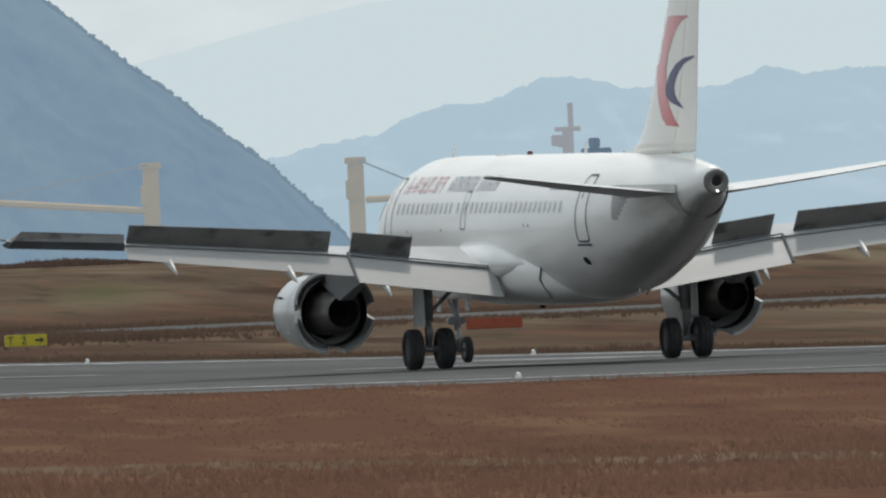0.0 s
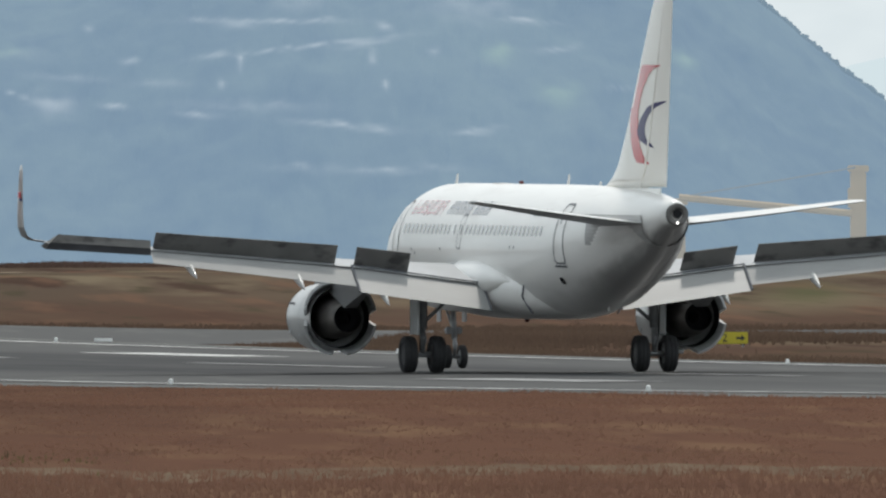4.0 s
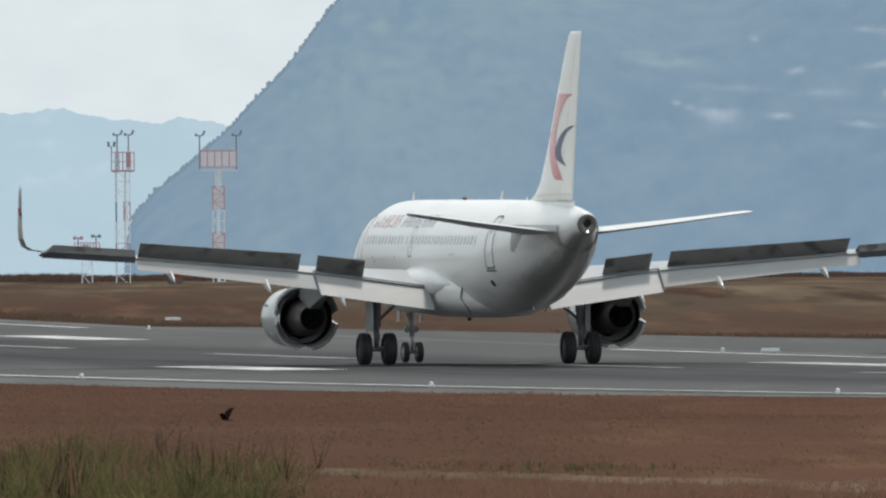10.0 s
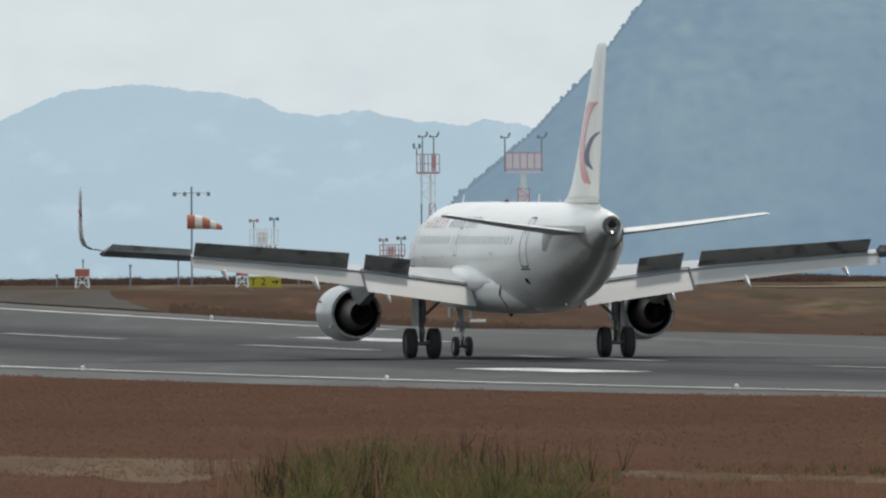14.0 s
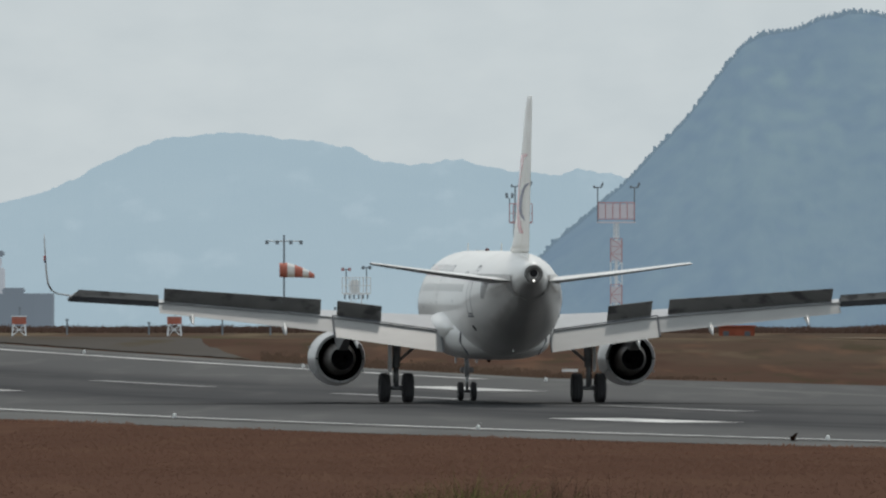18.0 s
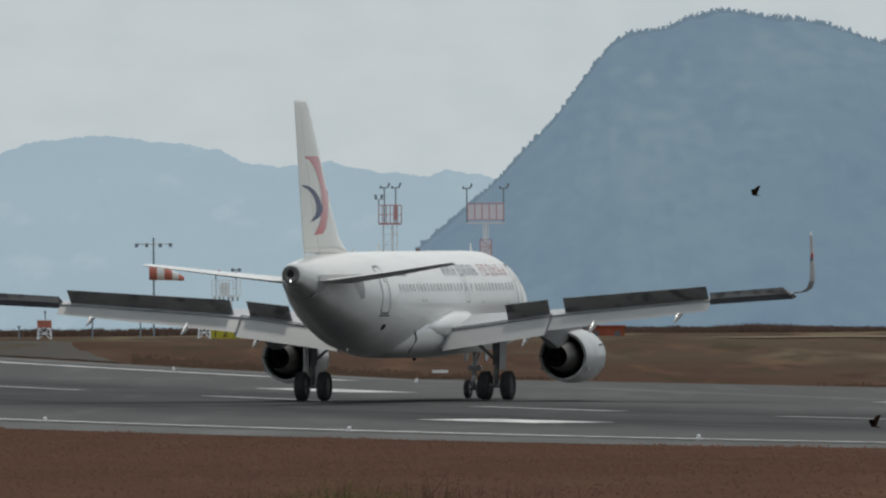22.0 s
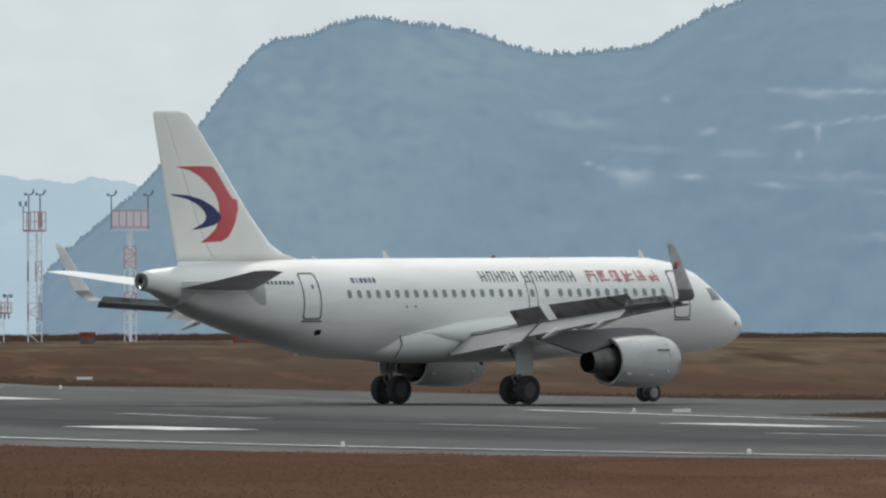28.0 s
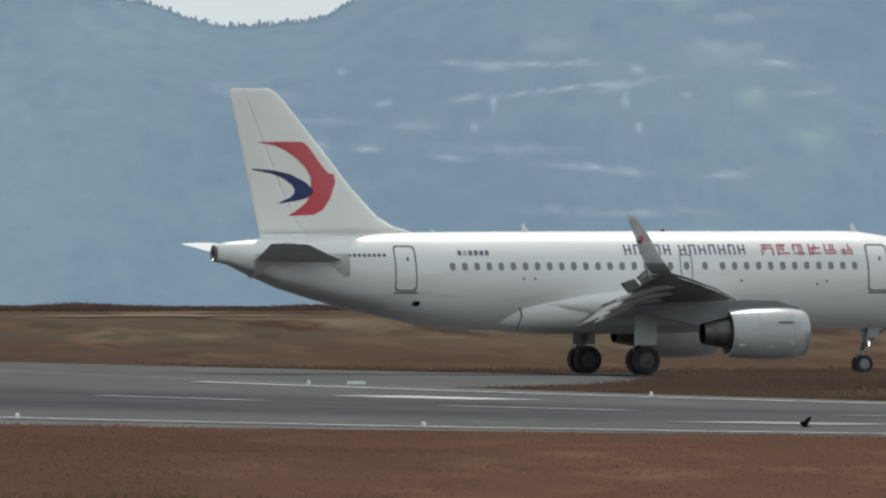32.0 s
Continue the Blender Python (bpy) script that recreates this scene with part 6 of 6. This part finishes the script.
    while len(fringe) < 26000:
        if rng.random() < 0.45:
            s, q = rng.uniform(560, 1240), FAR_EDGE + 3.4 + abs(rng.gauss(0, 3.0))
        else:
            q = rng.uniform(207, 420)
            s = 1086 - 66 * smoothstep(208, 228, q) + abs(rng.gauss(0, 9.0))
        p = on(s, q)
        if (q < 220 and 930 < s < 1085) or p.x / p.y * LENS < -400:
            continue
        fringe.append((tuple(p), rng.uniform(0.08, 0.22) * (0.7 + 1.0 * abs(noise.noise(Vector((s * 0.05, q * 0.05, 0)))) + 0.5 * noise.noise(Vector((s * 0.4, q * 0.4, 0)))), 0.05))
    blades("fringe_grass", fringe, BLADE_RUST, "dark rust brown grass along the far shoulder", "grass", 27)
    weeds = []
    for cx, n, sx, h in ((-0.2, 750, 2.0, 0.90), (1.9, 520, 1.4, 0.75), (-1.3, 220, 0.9, 0.65), (3.3, 110, 0.9, 0.34), (0.5, 300, 2.3, 0.6), (7.0, 40, 2.2, 0.24)):
        for _ in range(n):
            x, y = rng.gauss(cx, sx * 0.55), rng.uniform(410, 462)
            weeds.append(((x, y, height(x, y)), max(0.12, h * rng.uniform(0.45, 1.1) * (0.75 + 1.1 * noise.noise(Vector((x * 1.1, y * 0.05, 0))) + 0.5 * noise.noise(Vector((x * 4.0, y * 0.2, 5)))) * math.exp(-((x - cx) / sx) ** 2 * 0.6)), 0.02))
    blades("green_weeds", weeds, BLADE_GREEN, "tall olive green weeds in the grass", "weeds", 15, 0.7)
    leaves = []
    for (x, y, z), h, w in weeds[::1]:
        leaves.append(((x + rng.gauss(0, 0.2), y + rng.uniform(-4, 4), z), h * rng.uniform(0.35, 0.8), 0.034))
    blades("weed_leaves", leaves, BLADE_GREEN, "broad leaning leaves among the green weeds", "weeds", 25, 0.9)
    stalks = []
    for _ in range(260):
        x, y = rng.gauss(0.3, 1.7), rng.uniform(415, 462)
        stalks.append(((x, y, height(x, y)), rng.uniform(0.5, 1.1) + 0.35 * max(0, noise.noise(Vector((x * 1.5, 7, 0)))), 0.014))
    blades("seed_stalks", stalks, BLADE_STRAW, "dry seed stalks above the weeds", "weeds", 17)
    dead = []
    for cx, n, sx, h in ((-2.0, 50, 0.4, 0.75), (-0.5, 30, 0.4, 1.1), (1.5, 26, 0.4, 1.1), (0.5, 70, 1.7, 0.8)):
        for _ in range(n):
            x, y = rng.gauss(cx, sx), rng.uniform(412, 462)
            dead.append(((x, y, height(x, y)), h * rng.uniform(0.5, 1.15), 0.016))
    blades("dead_stalks", dead, STALK_DARK, "dead brown stalks standing among the weeds", "weeds", 19, 0.22)
    rim_growth = []
    for _ in range(26000):
        x = rng.uniform(-60, 160)
        y = 1640 - 330 * smoothstep(95, 135, x) - rng.uniform(1, 40)
        tall = (1.0 + 0.7 * smoothstep(45, 10, x)) * 0.24 + 0.45 * max(0, noise.noise(Vector((x * 0.13, 0, 2)))) + 0.15 * max(0, noise.noise(Vector((x * 0.6, 4, 2))))
        rim_growth.append(((x, y, height(x, y)), tall * rng.uniform(0.6, 1.0), 0.09))
    blades("rim_scrub", rim_growth, HEDGE, "dark russet scrub along the field's edge", "scrub", 29, 0.5)


BIRDS = []


def bird(size, path):
    """A bird in flight. path: seconds, bearing right, bearing down."""
    size *= 1.02
    b = thing("bird", "dark brown bird with raised wings in flight", "bird", "birds")
    bm = bmesh.new()
    rings = []
    for y, w, z in ((0.22, 0.01, 0.01), (0.17, 0.035, 0.01), (0.05, 0.055, 0), (-0.1, 0.045, 0), (-0.2, 0.03, 0.01), (-0.34, 0.06, 0.015)):
        rings.append([Vector((w * math.cos(t), y, z + w * (0.8 if y > -0.3 else 0.12) * math.sin(t))) for t in (2 * math.pi * i / 8 for i in range(8))])
    loft(bm, [[p * size for p in r] for r in rings])
    part("body", bm, BIRD, b, smooth=True)
    for side in (-1, 1):
        bm = bmesh.new()
        rings = []
        for x, z, y0, y1 in ((0.03, 0.01, 0.12, -0.12), (0.2, 0.06, 0.17, -0.13), (0.38, 0.14, 0.13, -0.13), (0.52, 0.18, 0.03, -0.15), (0.58, 0.19, -0.08, -0.16)):
            rings.append([Vector((side * x, y0, z + 0.008)), Vector((side * x, y1, z)), Vector((side * x, (y0 + y1) / 2, z + 0.022))])
        loft(bm, [[p * size for p in r] for r in rings])
        wing = part("wing", bm, BIRD, b)
        BIRDS.append((wing, side, "wing", None))
    BIRDS.append((b, 0, "bird", path))


def build_birds():
    bird(0.5, ((7.0, 1860, 352), (7.5, 1572, 350), (8.0, 1353, 385), (8.5, 1085, 364), (9.0, 829, 361), (9.5, 529, 362), (10.0, 237, 381), (10.5, -80, 364)))
    bird(0.3, ((18.0, 540, 326), (18.5, 282, 330), (19.0, 46, 341), (19.5, -204, 330), (20.0, -441, 342), (20.5, -680, 335)))
    bird(0.32, ((19.0, 591, 290), (19.5, 244, 238), (20.0, -49, 236), (20.5, -360, 243), (21.0, -647, 263)))
    bird(0.36, ((22.0, 704, -107), (22.5, 390, 27), (23.0, 90, 150)))
    bird(0.45, ((22.0, 912, 304), (22.5, 638, 299), (23.0, 366, 352), (23.5, 51, 358), (24.0, -246, 358)))
    bird(0.42, ((23.0, 686, 402), (23.5, 520, 410)))
    bird(0.4, ((24.3, 1015, 158), (24.7, 757, 147)))
    bird(0.42, ((31.0, 2560, 345), (32.0, 1997, 343)))
# seconds, way along the runway, way across it, turn from the runway's heading
TAXI = [
    (0.0, 680.38, 181.20, 0.20),
    (0.5, 690.94, 180.98, 0.17),
    (1.0, 701.48, 180.78, 0.10),
    (1.5, 711.89, 180.65, 0.27),
    (2.0, 722.32, 180.52, 0.67),
    (2.5, 732.78, 180.36, 1.08),
    (3.0, 743.17, 180.18, 1.29),
    (3.5, 753.58, 180.01, 1.17),
    (5.5, 796.56, 179.96, 0.46),
    (6.0, 806.87, 179.98, 0.46),
    (6.5, 816.97, 180.03, 0.53),
    (7.0, 826.80, 180.08, 0.74),
    (7.5, 836.40, 180.10, 0.87),
    (8.0, 845.69, 180.14, 0.97),
    (8.5, 854.73, 180.16, 1.14),
    (9.0, 863.49, 180.14, 1.19),
    (9.5, 871.84, 180.11, 1.25),
    (10.0, 879.88, 180.07, 1.23),
    (10.5, 887.56, 180.04, 1.08),
    (11.0, 894.99, 180.05, 0.92),
    (11.5, 902.15, 180.09, 0.93),
    (12.0, 908.92, 180.15, 1.00),
    (12.5, 915.26, 180.16, 1.13),
    (13.0, 921.12, 180.18, 0.96),
    (13.5, 926.42, 180.21, 0.72),
    (14.0, 931.34, 180.25, 0.59),
    (14.5, 935.82, 180.35, 0.42),
    (16.5, 949.84, 180.39, -0.93),
    (17.0, 952.15, 180.32, -1.98),
    (17.5, 954.35, 180.30, -3.44),
    (18.0, 956.66, 180.40, -5.46),
    (18.5, 959.11, 180.65, -7.88),
    (19.0, 961.60, 180.99, -10.39),
    (19.5, 964.00, 181.46, -13.02),
    (20.0, 966.16, 182.05, -15.66),
    (20.5, 968.05, 182.71, -18.24),
    (21.0, 969.72, 183.41, -20.60),
    (21.5, 971.07, 184.20, -22.88),
    (22.0, 972.29, 185.06, -25.48),
    (22.5, 973.42, 186.03, -27.94),
    (23.0, 974.66, 187.14, -30.40),
    (23.5, 976.05, 188.37, -32.84),
    (24.0, 977.53, 189.75, -35.41),
    (24.5, 978.96, 191.29, -37.99),
    (25.0, 980.37, 192.92, -40.69),
    (25.5, 981.70, 194.64, -43.37),
    (27.5, 988.52, 203.02, -54.68),
    (28.0, 991.48, 205.62, -57.92),
    (28.5, 994.23, 208.40, -61.18),
    (29.0, 997.03, 211.27, -64.60),
    (29.5, 999.68, 214.24, -68.06),
    (30.0, 1002.16, 217.28, -71.46),
    (30.5, 1004.46, 220.42, -74.86),
    (31.0, 1006.68, 223.63, -78.25),
    (31.5, 1008.80, 226.93, -81.36),
    (32.0, 1010.80, 230.30, -84.08),
]


RUDDER_TURN = ((0, 0), (1, 1), (2, 4), (3, 6), (5, 4), (7, 0), (9, -2), (11, -3), (13, -4), (14, -3), (17, 0), (32, 0))


def airliner_rows():
    rows = []
    for t, s, q, turn in TAXI:
        p = on(s, q, 0.06)
        rows.append((t, pose(p.x, p.y, p.z, 0.26 * smoothstep(9.0, 2.0, t), 0, 10.669 + turn)))
    return rows


def motions():
    walk(airliner, airliner_rows())
    for door, place, axis in DOORS:
        def at(deg):
            return Matrix.Translation(place) @ Matrix.Rotation(radians(deg), 4, axis)
        walk(door, [(0, at(28)), (10.3, at(28)), (10.8, at(20)), (11.3, at(7)), (11.6, at(0)), (32, at(0))])

    # degrees of rudder, to the right of the hull
    for rudder, hinge in RUDDER:
        walk(rudder, [(t, hinge @ Matrix.Rotation(radians(deg), 4, "Z")) for t, deg in RUDDER_TURN])

    # wheels roll by the way covered
    way, last, turned = [(0.0, 0.0)], None, 0.0
    for i in range(321):
        t = i / 10
        s, q = (float(np.interp(t, [r[0] for r in TAXI], [r[k] for r in TAXI])) for k in (1, 2))
        if last:
            turned += math.dist((s, q), last)
            way.append((t, turned))
        last = (s, q)
    for tyre, x, y, r in WHEELS:
        rows, angle, before = [], 0.0, 0.0
        for i in range(321):
            t = i / 10
            gone = float(np.interp(t, [w[0] for w in way], [w[1] for w in way]))
            angle += min(radians(84), (gone - before) / r)
            before = gone
            rows.append((t, Matrix.Translation((x, y, r)) @ Matrix.Rotation(-angle, 4, "X")))
        walk(tyre, rows)
    for ob, side, what, path in BIRDS:
        if what == "wing":
            rows = [(i * 0.2, Matrix.Rotation(radians(-side * (4 + 26 * math.sin(i * 1.9))), 4, "Y")) for i in range(161)]
            walk(ob, rows)
        else:
            (t0, u0, v0), (t1, u1, v1) = path[0], path[-1]
            speed = (u1 - u0) / (t1 - t0)
            full = [(0.0, u0 - speed * t0, v0)] if t0 > 0 else []
            full += list(path)
            if t1 < SECONDS:
                full.append((SECONDS, u1 + speed * (SECONDS - t1), v1))
            walk(ob, [(t, Matrix.Translation(bearing(u, v, 520)) @ pose(0, 0, 0, 8, -14, 62)) for t, u, v in full])


build_ground()
build_runway()
build_hills()
build_crest_trees()
build_lights()
build_masts()
build_ships()
build_plants()
build_birds()
motions()
